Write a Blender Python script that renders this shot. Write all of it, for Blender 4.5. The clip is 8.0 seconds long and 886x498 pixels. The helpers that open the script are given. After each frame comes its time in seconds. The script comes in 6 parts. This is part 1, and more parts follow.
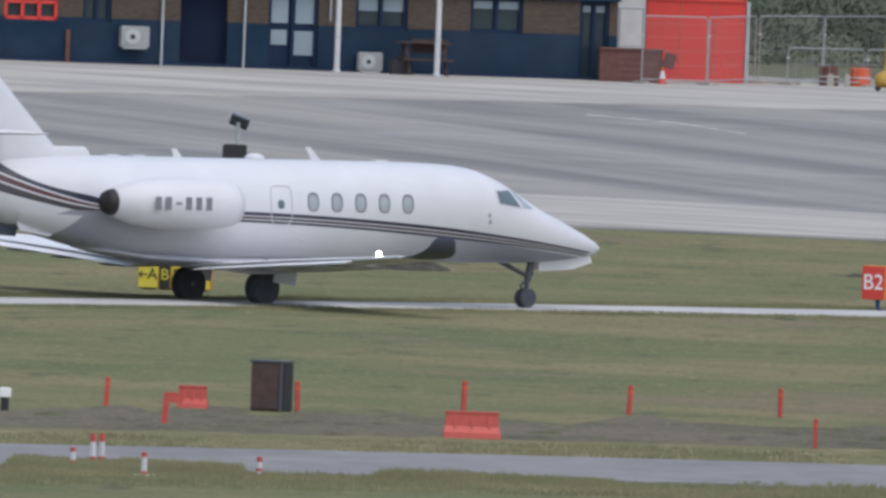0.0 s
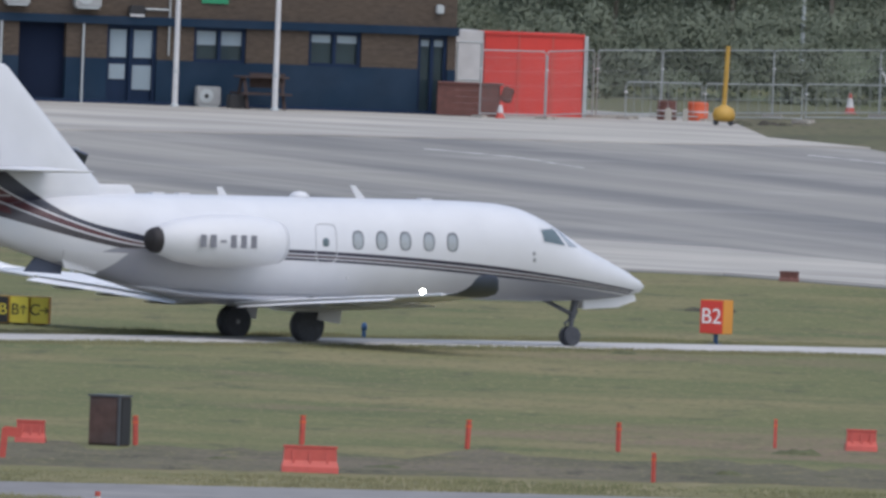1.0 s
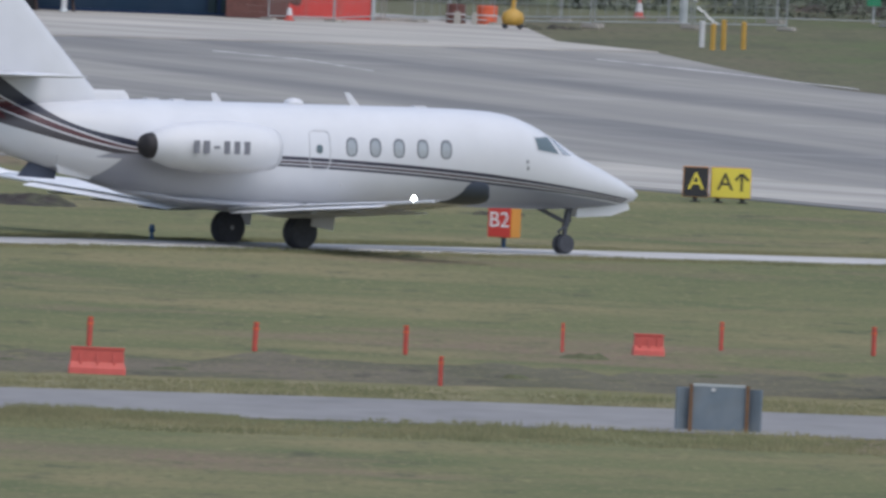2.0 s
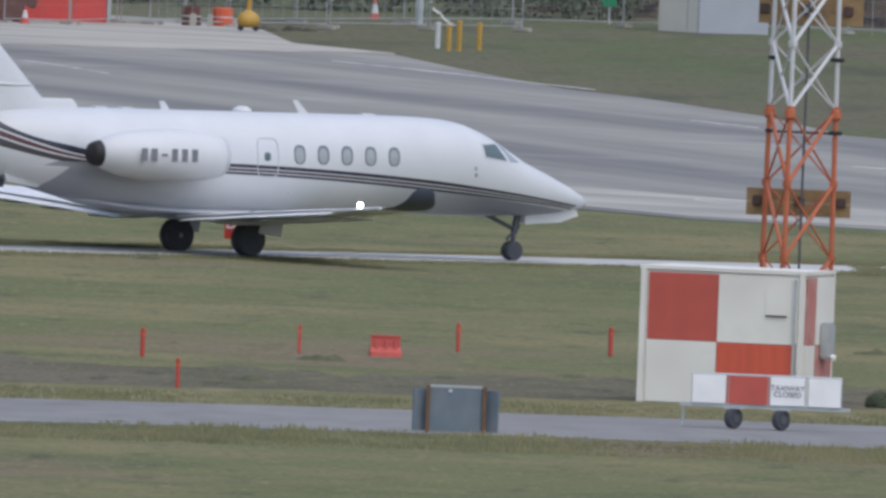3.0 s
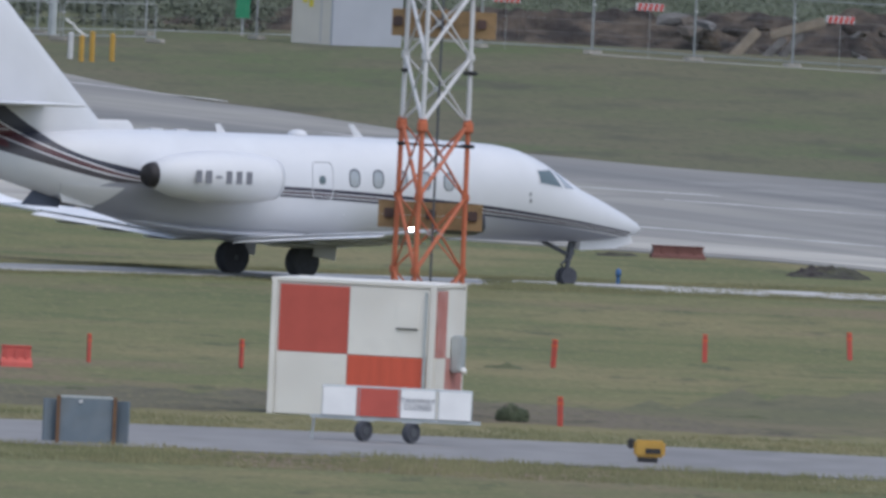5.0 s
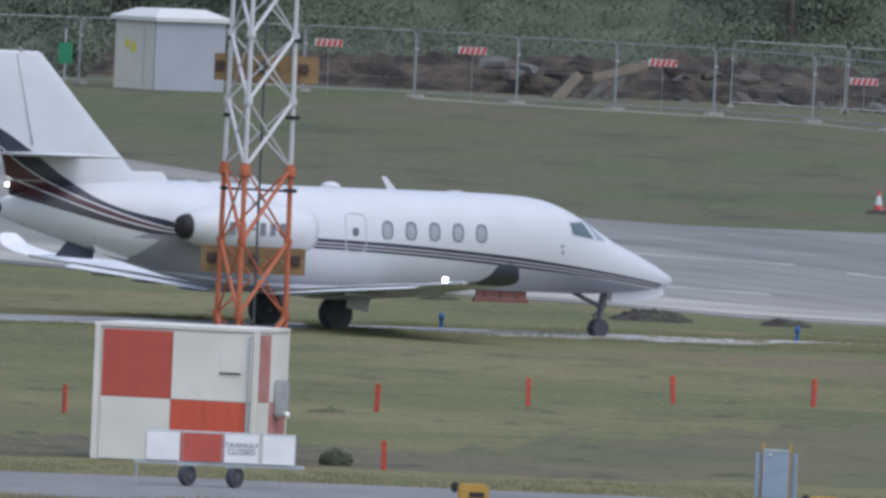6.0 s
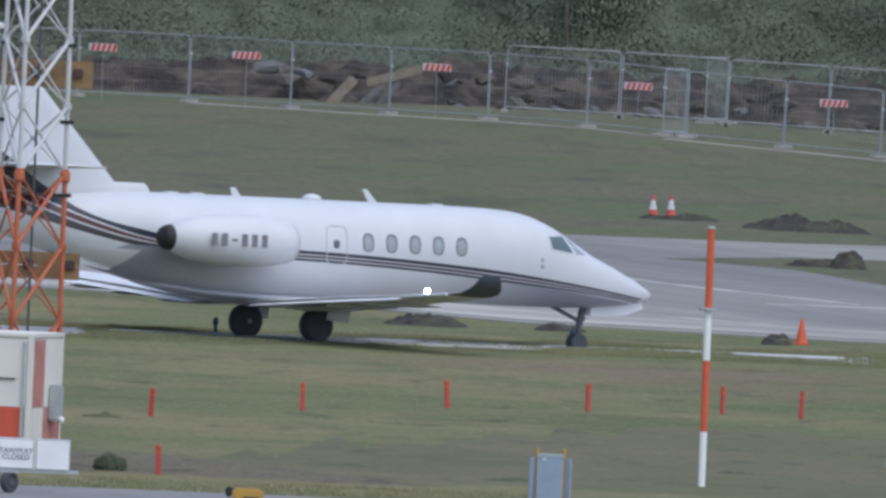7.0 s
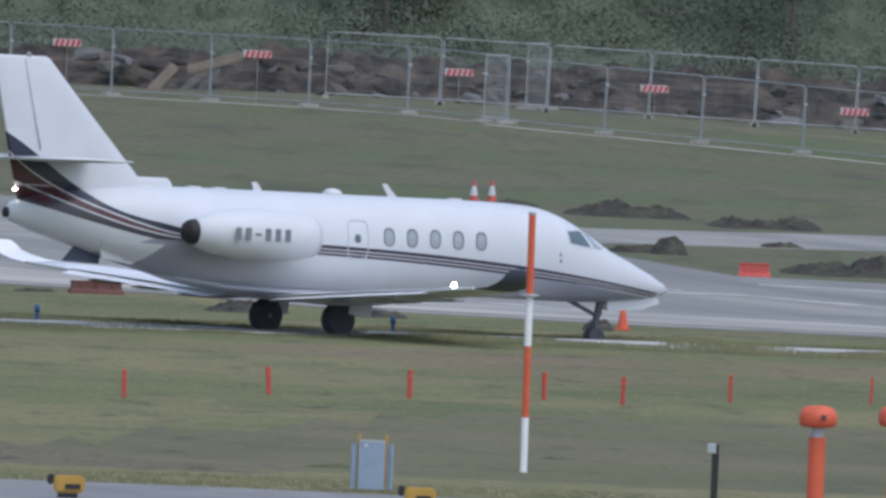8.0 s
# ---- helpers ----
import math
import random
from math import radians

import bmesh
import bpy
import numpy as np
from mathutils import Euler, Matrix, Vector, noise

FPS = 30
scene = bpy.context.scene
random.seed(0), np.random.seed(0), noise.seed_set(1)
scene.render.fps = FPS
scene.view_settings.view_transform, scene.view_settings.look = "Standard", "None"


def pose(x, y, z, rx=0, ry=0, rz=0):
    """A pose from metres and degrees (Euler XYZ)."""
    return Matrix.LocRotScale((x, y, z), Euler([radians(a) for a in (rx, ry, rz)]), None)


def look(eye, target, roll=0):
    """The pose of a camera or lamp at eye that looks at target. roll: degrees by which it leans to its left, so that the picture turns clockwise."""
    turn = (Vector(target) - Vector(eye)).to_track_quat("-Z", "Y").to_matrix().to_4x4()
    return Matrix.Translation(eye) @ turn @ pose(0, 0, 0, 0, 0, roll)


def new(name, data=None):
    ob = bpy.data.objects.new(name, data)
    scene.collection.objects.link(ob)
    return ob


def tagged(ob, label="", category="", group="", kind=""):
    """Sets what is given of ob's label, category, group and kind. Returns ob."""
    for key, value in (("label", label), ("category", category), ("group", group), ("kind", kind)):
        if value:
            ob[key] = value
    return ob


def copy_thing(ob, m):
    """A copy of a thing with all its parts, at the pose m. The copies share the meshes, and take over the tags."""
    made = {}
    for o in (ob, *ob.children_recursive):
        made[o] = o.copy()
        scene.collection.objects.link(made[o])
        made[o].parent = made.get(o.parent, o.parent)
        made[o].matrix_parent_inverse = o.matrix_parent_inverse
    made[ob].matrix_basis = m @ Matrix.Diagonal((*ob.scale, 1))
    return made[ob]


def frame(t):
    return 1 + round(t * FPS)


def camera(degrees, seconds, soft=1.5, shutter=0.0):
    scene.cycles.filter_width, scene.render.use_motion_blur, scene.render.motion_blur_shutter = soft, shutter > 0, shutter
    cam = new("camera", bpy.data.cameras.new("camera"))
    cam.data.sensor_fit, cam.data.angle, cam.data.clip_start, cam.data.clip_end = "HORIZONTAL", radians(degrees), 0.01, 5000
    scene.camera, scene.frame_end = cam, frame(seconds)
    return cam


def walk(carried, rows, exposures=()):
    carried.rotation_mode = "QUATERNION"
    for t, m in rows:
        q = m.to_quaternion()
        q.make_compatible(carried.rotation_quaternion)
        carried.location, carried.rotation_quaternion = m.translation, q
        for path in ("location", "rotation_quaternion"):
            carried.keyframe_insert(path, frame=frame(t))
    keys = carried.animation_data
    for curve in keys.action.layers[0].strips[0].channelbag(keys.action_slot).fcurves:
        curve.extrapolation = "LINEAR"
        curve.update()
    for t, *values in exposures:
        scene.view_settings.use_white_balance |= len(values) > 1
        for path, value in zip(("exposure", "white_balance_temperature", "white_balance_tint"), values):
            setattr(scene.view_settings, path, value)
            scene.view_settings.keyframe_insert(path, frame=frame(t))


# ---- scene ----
CAM_HEIGHT = 24.0
# seconds, turn to the right of north, tilt below level, lean
AIM = [
    (0.0, -0.9437, 1.1931, 2.223),
    (0.5, -0.8373, 1.1787, 2.259),
    (1.0, -0.7522, 1.1449, 2.209),
    (1.5, -0.6608, 1.1875, 2.353),
    (1.7, -0.6093, 1.2371, 2.466),
    (2.8, -0.2249, 1.2539, 2.363),
    (3.0, -0.1808, 1.2353, 2.317),
    (3.5, -0.1012, 1.2284, 2.352),
    (4.0, -0.1013, 1.2007, 2.368),
    (4.5, -0.0119, 1.1633, 2.410),
    (5.0, 0.2579, 1.2020, 2.729),
    (5.2, 0.3497, 1.2401, 2.678),
    (6.3, 0.5254, 1.1148, 2.455),
    (6.5, 0.5811, 1.1137, 2.386),
    (7.0, 0.7353, 1.1224, 2.530),
    (7.5, 0.8417, 1.0935, 2.331),
    (8.0, 0.9492, 1.1296, 2.370),
]
cam = camera(1.0568, 8.0, soft=3.0, shutter=0.2)
walk(cam, [(t, pose(0, 0, CAM_HEIGHT, 90 - tilt, 0, -turn) @ pose(0, 0, 0, 0, 0, lean)) for t, turn, tilt, lean in AIM],
     exposures=[(0.0, 0.10, 6020, 9.6), (1.2, 0.07, 5950, 9.6), (3.0, 0.0, 5910, 9.4), (3.6, 0.11, 5900, 9.4), (4.2, 0.09, 5880, 9.4), (5.0, -0.02, 5800, 9.2), (6.5, 0.01, 5650, 9.0), (8.0, 0.04, 5600, 9.0)])

# ---- light: bright overcast ----
SUN_ELEVATION, SUN_TURN = 60.0, 146.0
world = bpy.data.worlds.new("sky")
scene.world = world
world.use_nodes = True
wt = world.node_tree
sky = wt.nodes.new("ShaderNodeTexSky")
sky.sky_type, sky.sun_disc = "NISHITA", False
sky.sun_elevation, sky.sun_rotation = radians(SUN_ELEVATION), radians(SUN_TURN)
sky.air_density, sky.dust_density, sky.ozone_density = 1.0, 4.0, 1.0
wt.links.new(sky.outputs[0], wt.nodes["Background"].inputs[0])
wt.nodes["Background"].inputs[1].default_value = 0.15
sun_lamp = bpy.data.lights.new("sun", "SUN")
sun_lamp.energy, sun_lamp.angle, sun_lamp.color = 1.16, radians(165), (1.0, 0.97, 0.93)
sun = new("sun", sun_lamp)
sun_way = Vector((math.sin(radians(SUN_TURN)) * math.cos(radians(SUN_ELEVATION)), math.cos(radians(SUN_TURN)) * math.cos(radians(SUN_ELEVATION)), math.sin(radians(SUN_ELEVATION))))
sun.matrix_world = look((0, 900, 300), Vector((0, 900, 300)) - sun_way)


# ---- materials ----
def material(name, colour, rough=0.6, metal=0.0, spread=0.12, size=1.0, bump=0.0, bump_size=None, stain=None, stain_size=6.0, stain_amount=0.5, stretch=(1, 1, 1), coat=0.0, island=False, along=None):
    """Procedural paint: base colour, fine grain, larger stains towards a second colour, fine relief."""
    m = bpy.data.materials.new(name)
    m.use_nodes = True
    nt = m.node_tree
    b = nt.nodes["Principled BSDF"]
    b.inputs["Roughness"].default_value, b.inputs["Metallic"].default_value = rough, metal
    b.inputs["Coat Weight"].default_value = coat
    geo = nt.nodes.new("ShaderNodeNewGeometry")
    tc = nt.nodes.new("ShaderNodeTexCoord")
    mp = nt.nodes.new("ShaderNodeMapping")
    mp.inputs["Scale"].default_value = stretch
    if along is not None:
        mp.vector_type = "TEXTURE"
        mp.inputs["Rotation"].default_value = (0, 0, radians(along))
        mp.inputs["Scale"].default_value = [1 / q for q in stretch]
    nt.links.new(tc.outputs["Object"], mp.inputs["Vector"])

    def noisy(scale, detail):
        n = nt.nodes.new("ShaderNodeTexNoise")
        n.inputs["Scale"].default_value, n.inputs["Detail"].default_value = scale, detail
        nt.links.new(mp.outputs[0], n.inputs["Vector"])
        return n.outputs["Fac"]

    def mix(kind, fac, a, c):
        x = nt.nodes.new("ShaderNodeMix")
        x.data_type, x.blend_type = "RGBA", kind
        for socket, v in ((x.inputs[0], fac), (x.inputs[6], a), (x.inputs[7], c)):
            if hasattr(v, "is_linked"):
                nt.links.new(v, socket)
            else:
                socket.default_value = v
        return x.outputs[2]

    def ramp(fac, lo, hi, a=0.0, c=1.0):
        r = nt.nodes.new("ShaderNodeMapRange")
        for i, v in enumerate((lo, hi, a, c)):
            r.inputs[i + 1].default_value = v
        nt.links.new(fac, r.inputs[0])
        return r.outputs[0]

    out = (*colour, 1)
    if stain:
        out = mix("MIX", ramp(noisy(1 / stain_size, 4), 0.42, 0.62, 0.0, stain_amount), out, (*stain, 1))
    g = ramp(noisy(1 / size, 6), 0.25, 0.75, 1 - spread, 1 + spread)
    out = mix("MULTIPLY", 1.0, out, g)
    if island:
        out = mix("MULTIPLY", 1.0, out, ramp(geo.outputs["Random Per Island"], 0, 1, 0.82, 1.18))
    nt.links.new(out, b.inputs["Base Color"])
    if bump:
        bp = nt.nodes.new("ShaderNodeBump")
        bp.inputs["Strength"].default_value, bp.inputs["Distance"].default_value = 0.6, bump
        nt.links.new(noisy(1 / (bump_size or size), 5), bp.inputs["Height"])
        nt.links.new(bp.outputs[0], b.inputs["Normal"])
    return m


def glow(name, colour, strength):
    m = bpy.data.materials.new(name)
    m.use_nodes = True
    b = m.node_tree.nodes["Principled BSDF"]
    b.inputs["Base Color"].default_value = (*colour, 1)
    b.inputs["Emission Color"].default_value, b.inputs["Emission Strength"].default_value = (*colour, 1), strength
    return m


def calc(nt, op, a, b=0.0, c=0.0):
    n = nt.nodes.new("ShaderNodeMath")
    n.operation = op
    for i, v in enumerate((a, b, c)):
        if hasattr(v, "is_linked"):
            nt.links.new(v, n.inputs[i])
        else:
            n.inputs[i].default_value = v
    return n.outputs[0]


def between(nt, v, lo, hi):
    return calc(nt, "MULTIPLY", calc(nt, "GREATER_THAN", v, lo), calc(nt, "LESS_THAN", v, hi))


def livery(name):
    """White gloss paint with swept tail bands, a triple cheat line and painted-in belly shade, laid out in the
    aircraft's own metres.
    """
    m = material(name, (0.575, 0.587, 0.61), 0.38, spread=0.04, size=0.8, coat=0.1)
    nt = m.node_tree
    b = nt.nodes["Principled BSDF"]
    base = b.inputs["Base Color"].links[0].from_socket
    tc = nt.nodes.new("ShaderNodeTexCoord")
    sep = nt.nodes.new("ShaderNodeSeparateXYZ")
    nt.links.new(tc.outputs["Object"], sep.inputs[0])
    x, z = sep.outputs[0], sep.outputs[2]

    def lay(colour, mask):
        nonlocal base
        k = nt.nodes.new("ShaderNodeMix")
        k.data_type = "RGBA"
        nt.links.new(mask, k.inputs[0])
        nt.links.new(base, k.inputs[6])
        k.inputs[7].default_value = (*colour, 1)
        base = k.outputs[2]

    # tail bands between four curves that sweep up into the fin
    u = calc(nt, "ADD", calc(nt, "MULTIPLY_ADD", calc(nt, "ABSOLUTE", sep.outputs[1]), 0.65, x), 4.5)

    def curve(*k):
        v = k[0]
        for q in k[1:]:
            v = calc(nt, "MULTIPLY_ADD", v, u, q) if hasattr(v, "is_linked") else calc(nt, "MULTIPLY_ADD", u, v, q)
        return v

    top, pin, low, foot = curve(-0.0069, -0.0338, 0.0473, -0.1783, 2.4805), curve(0.0030, 0.0091, 0.0333, -0.2321, 2.3421), curve(0.0046, 0.0392, -0.1858, 2.2193), curve(0.0038, 0.0232, -0.1634, 2.0755)
    tail = calc(nt, "LESS_THAN", x, -3.7)

    def band(upper, lower, up=0.0, down=0.0):
        over = calc(nt, "GREATER_THAN", z, calc(nt, "ADD", lower, down))
        return calc(nt, "MULTIPLY", tail, calc(nt, "MULTIPLY", over, calc(nt, "LESS_THAN", z, calc(nt, "ADD", upper, up))))

    lay((0.02, 0.023, 0.042), band(top, pin, 0.0, 0.02))
    lay((0.075, 0.022, 0.028), band(pin, low, -0.018, 0.018))
    lay((0.055, 0.05, 0.058), band(low, foot, -0.02, 0.0))
    lay((0.085, 0.03, 0.035), calc(nt, "MULTIPLY", band(low, foot, -0.02, 0.12), calc(nt, "LESS_THAN", x, -7.4)))
    lay((0.33, 0.32, 0.33), calc(nt, "MULTIPLY", calc(nt, "LESS_THAN", x, -7.2), calc(nt, "MULTIPLY", tail, between(nt, z, 3.11, 3.15))))
    # cheat line, and underside shade painted grey below it towards the nose
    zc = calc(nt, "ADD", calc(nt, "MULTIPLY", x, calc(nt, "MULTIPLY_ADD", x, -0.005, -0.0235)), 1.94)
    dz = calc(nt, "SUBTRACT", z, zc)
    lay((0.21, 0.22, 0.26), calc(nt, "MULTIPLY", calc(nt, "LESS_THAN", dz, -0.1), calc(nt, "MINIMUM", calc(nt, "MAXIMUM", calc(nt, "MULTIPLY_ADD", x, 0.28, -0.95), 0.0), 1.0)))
    # grey belly panel from a point under the tail, partly painted-in nacelle shade
    panel = calc(nt, "LESS_THAN", z, calc(nt, "MINIMUM", calc(nt, "MULTIPLY_ADD", x, 0.32, 3.58), 2.02))
    fade = calc(nt, "MINIMUM", calc(nt, "MAXIMUM", calc(nt, "MULTIPLY_ADD", x, -0.30, -0.32), 0.0), 0.95)
    lay((0.25, 0.26, 0.30), calc(nt, "MULTIPLY", panel, fade))
    slant = calc(nt, "ADD", x, calc(nt, "MULTIPLY", dz, -1.2))
    run = between(nt, slant, -0.62, 9.65)
    narrow = calc(nt, "DIVIDE", dz, calc(nt, "MAXIMUM", calc(nt, "MINIMUM", calc(nt, "MULTIPLY_ADD", x, -0.12, 1.65), 1.0), 0.35))
    for lo, hi, colour in ((0.045, 0.125, (0.02, 0.02, 0.04)), (-0.035, 0.02, (0.05, 0.03, 0.04)), (-0.115, -0.06, (0.02, 0.02, 0.04))):
        lay(colour, calc(nt, "MULTIPLY", run, between(nt, narrow, lo, hi)))
    nt.links.new(base, b.inputs["Base Color"])
    return m


def grass_material(name, tints, patch=9.0):
    """Mown grass: green, straw and bare brown patches, drawn out along the mowing."""
    m = bpy.data.materials.new(name)
    m.use_nodes = True
    nt = m.node_tree
    b = nt.nodes["Principled BSDF"]
    b.inputs["Roughness"].default_value = 0.9
    b.inputs["Specular IOR Level"].default_value = 0.15
    tc = nt.nodes.new("ShaderNodeTexCoord")
    out = None
    for i, (colour, scale, lo, hi, stretch) in enumerate(tints):
        if out is None:
            rgb = nt.nodes.new("ShaderNodeRGB")
            rgb.outputs[0].default_value = (*colour, 1)
            out = rgb.outputs[0]
            continue
        mp = nt.nodes.new("ShaderNodeMapping")
        mp.inputs["Scale"].default_value = (*stretch, 1)
        mp.inputs["Location"].default_value = (i * 13.1, i * 7.7, 0)
        mp.inputs["Rotation"].default_value = (0, 0, radians(-14))
        nt.links.new(tc.outputs["Object"], mp.inputs[0])
        n = nt.nodes.new("ShaderNodeTexNoise")
        n.inputs["Scale"].default_value, n.inputs["Detail"].default_value, n.inputs["Roughness"].default_value = scale, 6, 0.6
        nt.links.new(mp.outputs[0], n.inputs["Vector"])
        r = nt.nodes.new("ShaderNodeMapRange")
        r.inputs[1].default_value, r.inputs[2].default_value = lo, hi
        nt.links.new(n.outputs["Fac"], r.inputs[0])
        k = nt.nodes.new("ShaderNodeMix")
        k.data_type = "RGBA"
        nt.links.new(r.outputs[0], k.inputs[0])
        nt.links.new(out, k.inputs[6])
        k.inputs[7].default_value = (*colour, 1)
        out = k.outputs[2]
    nt.links.new(out, b.inputs["Base Color"])
    return m


GRASS = grass_material("grass", [
    ((0.134, 0.142, 0.062), 0, 0, 0, (1, 1)),
    ((0.198, 0.174, 0.088), 0.10, 0.45, 0.60, (0.8, 0.55)),
    ((0.105, 0.120, 0.052), 0.16, 0.50, 0.64, (0.8, 0.5)),
    ((0.185, 0.140, 0.095), 0.05, 0.55, 0.66, (1, 0.8)),
    ((0.080, 0.082, 0.046), 0.7, 0.56, 0.70, (1, 0.25)),
    ((0.22, 0.21, 0.10), 2.0, 0.58, 0.72, (1, 0.2)),
    ((0.115, 0.115, 0.055), 5.0, 0.52, 0.70, (1, 0.12)),
    ((0.205, 0.19, 0.10), 7.0, 0.54, 0.72, (1, 0.10))])
# olive far grass, its tints greyed partly to imitate distance haze
FAR_GRASS = grass_material("haze_greyed_grass", [
    ((0.118, 0.122, 0.068), 0, 0, 0, (1, 1)),
    ((0.135, 0.122, 0.080), 0.09, 0.42, 0.62, (0.8, 0.35)),
    ((0.100, 0.125, 0.056), 0.12, 0.48, 0.66, (0.8, 0.3)),
    ((0.085, 0.085, 0.058), 0.35, 0.52, 0.70, (1, 0.2)),
    ((0.15, 0.14, 0.088), 1.2, 0.54, 0.74, (1, 0.15)),
    ((0.088, 0.092, 0.055), 3.5, 0.50, 0.72, (1, 0.10))])
WORN_GRASS = grass_material("worn_grass", [
    ((0.134, 0.132, 0.070), 0, 0, 0, (1, 1)),
    ((0.165, 0.142, 0.090), 0.08, 0.45, 0.62, (0.8, 0.5)),
    ((0.112, 0.112, 0.066), 0.14, 0.48, 0.66, (0.8, 0.4)),
    ((0.086, 0.086, 0.054), 0.6, 0.56, 0.72, (1, 0.2)),
    ((0.175, 0.165, 0.088), 2.2, 0.56, 0.74, (1, 0.18)),
    ((0.105, 0.102, 0.056), 5.0, 0.52, 0.72, (1, 0.12))])
STRAW = grass_material("straw_verge", [
    ((0.188, 0.170, 0.084), 0, 0, 0, (1, 1)),
    ((0.150, 0.150, 0.070), 0.3, 0.45, 0.62, (0.8, 0.4)),
    ((0.235, 0.205, 0.115), 0.8, 0.50, 0.68, (1, 0.3)),
    ((0.120, 0.118, 0.062), 2.5, 0.54, 0.70, (1, 0.2))])
BARE_GRASS = grass_material("bare_grass", [
    ((0.124, 0.114, 0.076), 0, 0, 0, (1, 1)),
    ((0.145, 0.124, 0.09), 0.12, 0.45, 0.60, (0.8, 0.5)),
    ((0.095, 0.092, 0.055), 0.3, 0.50, 0.64, (0.8, 0.3)),
    ((0.065, 0.06, 0.042), 0.8, 0.55, 0.68, (1, 0.3)),
    ((0.17, 0.155, 0.08), 1.6, 0.55, 0.70, (1, 0.25)),
    ((0.10, 0.092, 0.055), 5.0, 0.52, 0.70, (1, 0.12)),
    ((0.19, 0.165, 0.10), 7.0, 0.54, 0.72, (1, 0.10))])
TARMAC = material("worn_tarmac", (0.278, 0.268, 0.242), 0.9, spread=0.12, size=1.0, stain=(0.172, 0.170, 0.165), stain_size=5.0, stain_amount=0.95, stretch=(0.035, 1, 1), along=-77)
ROAD_MAT = material("road_tarmac", (0.225, 0.22, 0.215), 0.9, spread=0.14, size=1.2, stain=(0.172, 0.168, 0.17), stain_size=8, stretch=(1, 0.3, 1))
LINE_PAINT = material("worn_line_paint", (0.50, 0.49, 0.47), 0.9, spread=0.1, size=0.6, stain=(0.25, 0.245, 0.235), stain_size=1.5, stain_amount=0.9, stretch=(0.5, 1, 1))
CONCRETE = material("pale_concrete", (0.40, 0.38, 0.335), 0.9, spread=0.2, size=2.4, stain=(0.27, 0.258, 0.235), stain_size=6.0, stain_amount=0.8, stretch=(0.3, 1, 1), along=-40)
EDGE_CONCRETE = material("taxiway_concrete", (0.46, 0.45, 0.43), 0.8, spread=0.08, size=1.5, stain=(0.34, 0.33, 0.31), stain_size=4)
EARTH = material("dug_earth", (0.040, 0.034, 0.031), 0.95, spread=0.45, size=0.35, stain=(0.125, 0.10, 0.075), stain_size=1.1, stain_amount=0.6, bump=0.25, bump_size=0.25)
DARK_EARTH = material("dark_soil", (0.052, 0.046, 0.042), 0.95, spread=0.4, size=0.2, stain=(0.095, 0.1, 0.06), stain_size=0.6, stain_amount=0.6, bump=0.06)
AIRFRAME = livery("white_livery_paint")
# brighter copy of the jet's white, with bounced light on the wings put in
WING_PAINT = material("brightened_wing_white", (0.74, 0.745, 0.755), 0.42, spread=0.05, size=0.5, stain=(0.62, 0.62, 0.63), stain_size=0.8, stain_amount=0.4)
WHITE_PAINT = material("white_gloss_paint", (0.59, 0.598, 0.615), 0.48, spread=0.04, size=0.7)
GREY_PAINT = material("grey_wing_paint", (0.50, 0.51, 0.53), 0.4, spread=0.05, size=0.6)
BARE_METAL = material("polished_edge", (0.75, 0.76, 0.78), 0.25, 0.9, spread=0.05)
DARK_PAINT = material("dark_blue_paint", (0.10, 0.115, 0.16), 0.55, spread=0.1)
TYRE = material("tyre_rubber", (0.058, 0.062, 0.074), 0.85, spread=0.2, size=0.1)
HUB = material("wheel_hub", (0.10, 0.105, 0.115), 0.5, 0.4)
STRUT_METAL = material("gear_metal", (0.30, 0.31, 0.33), 0.4, 0.6)
EXHAUST = material("sooty_exhaust", (0.035, 0.033, 0.035), 0.6, 0.5)
# pale base colour stands in for sky reflected in the cabin windows
GLASS_PALED = material("sky_paled_cabin_glass", (0.31, 0.34, 0.36), 0.08, spread=0.1, coat=0.6)
WINDOW_RIM = material("window_rim", (0.13, 0.14, 0.16), 0.3, spread=0.08)
# windscreen colour paled to imitate its sky reflection
WINDSCREEN = material("sky_paled_windscreen", (0.30, 0.33, 0.36), 0.08, spread=0.06, coat=0.6)
MARKING = material("faded_marking_paint", (0.17, 0.175, 0.20), 0.6, spread=0.12)
# darker gear metal for the legs and braces
DARK_STRUT = material("dark_gear_metal", (0.10, 0.105, 0.12), 0.55, 0.4, spread=0.2, size=0.1)
COCKPIT_GLASS = material("cockpit_glass", (0.09, 0.125, 0.14), 0.12, spread=0.1, coat=0.2)
NAVY_WALL = material("navy_render", (0.015, 0.032, 0.058), 0.8, spread=0.15, size=0.8, stain=(0.03, 0.046, 0.072), stain_size=2)
BRICK = material("tan_brickwork", (0.088, 0.070, 0.055), 0.9, spread=0.25, size=0.25, stain=(0.075, 0.062, 0.052), stain_size=1.5, stretch=(1, 1, 3))
NAVY_TRIM = material("navy_frame_paint", (0.015, 0.028, 0.06), 0.5)
PANE = material("blind_behind_glass", (0.27, 0.335, 0.38), 0.15, spread=0.08, coat=0.5)
PANE_DARK = material("dark_window_glass", (0.03, 0.05, 0.06), 0.1, spread=0.15, coat=0.5)
DARK_VOID = material("doorway_shade", (0.010, 0.016, 0.035), 0.8)
GALV = material("galvanised_steel", (0.42, 0.45, 0.455), 0.5, 0.3, spread=0.12, size=0.3)
WHITE_POLE = material("white_pole_paint", (0.55, 0.55, 0.55), 0.5, spread=0.1, size=0.4)
RED_PANEL = material("red_panel_paint", (0.58, 0.042, 0.03), 0.5, spread=0.06, size=0.6)
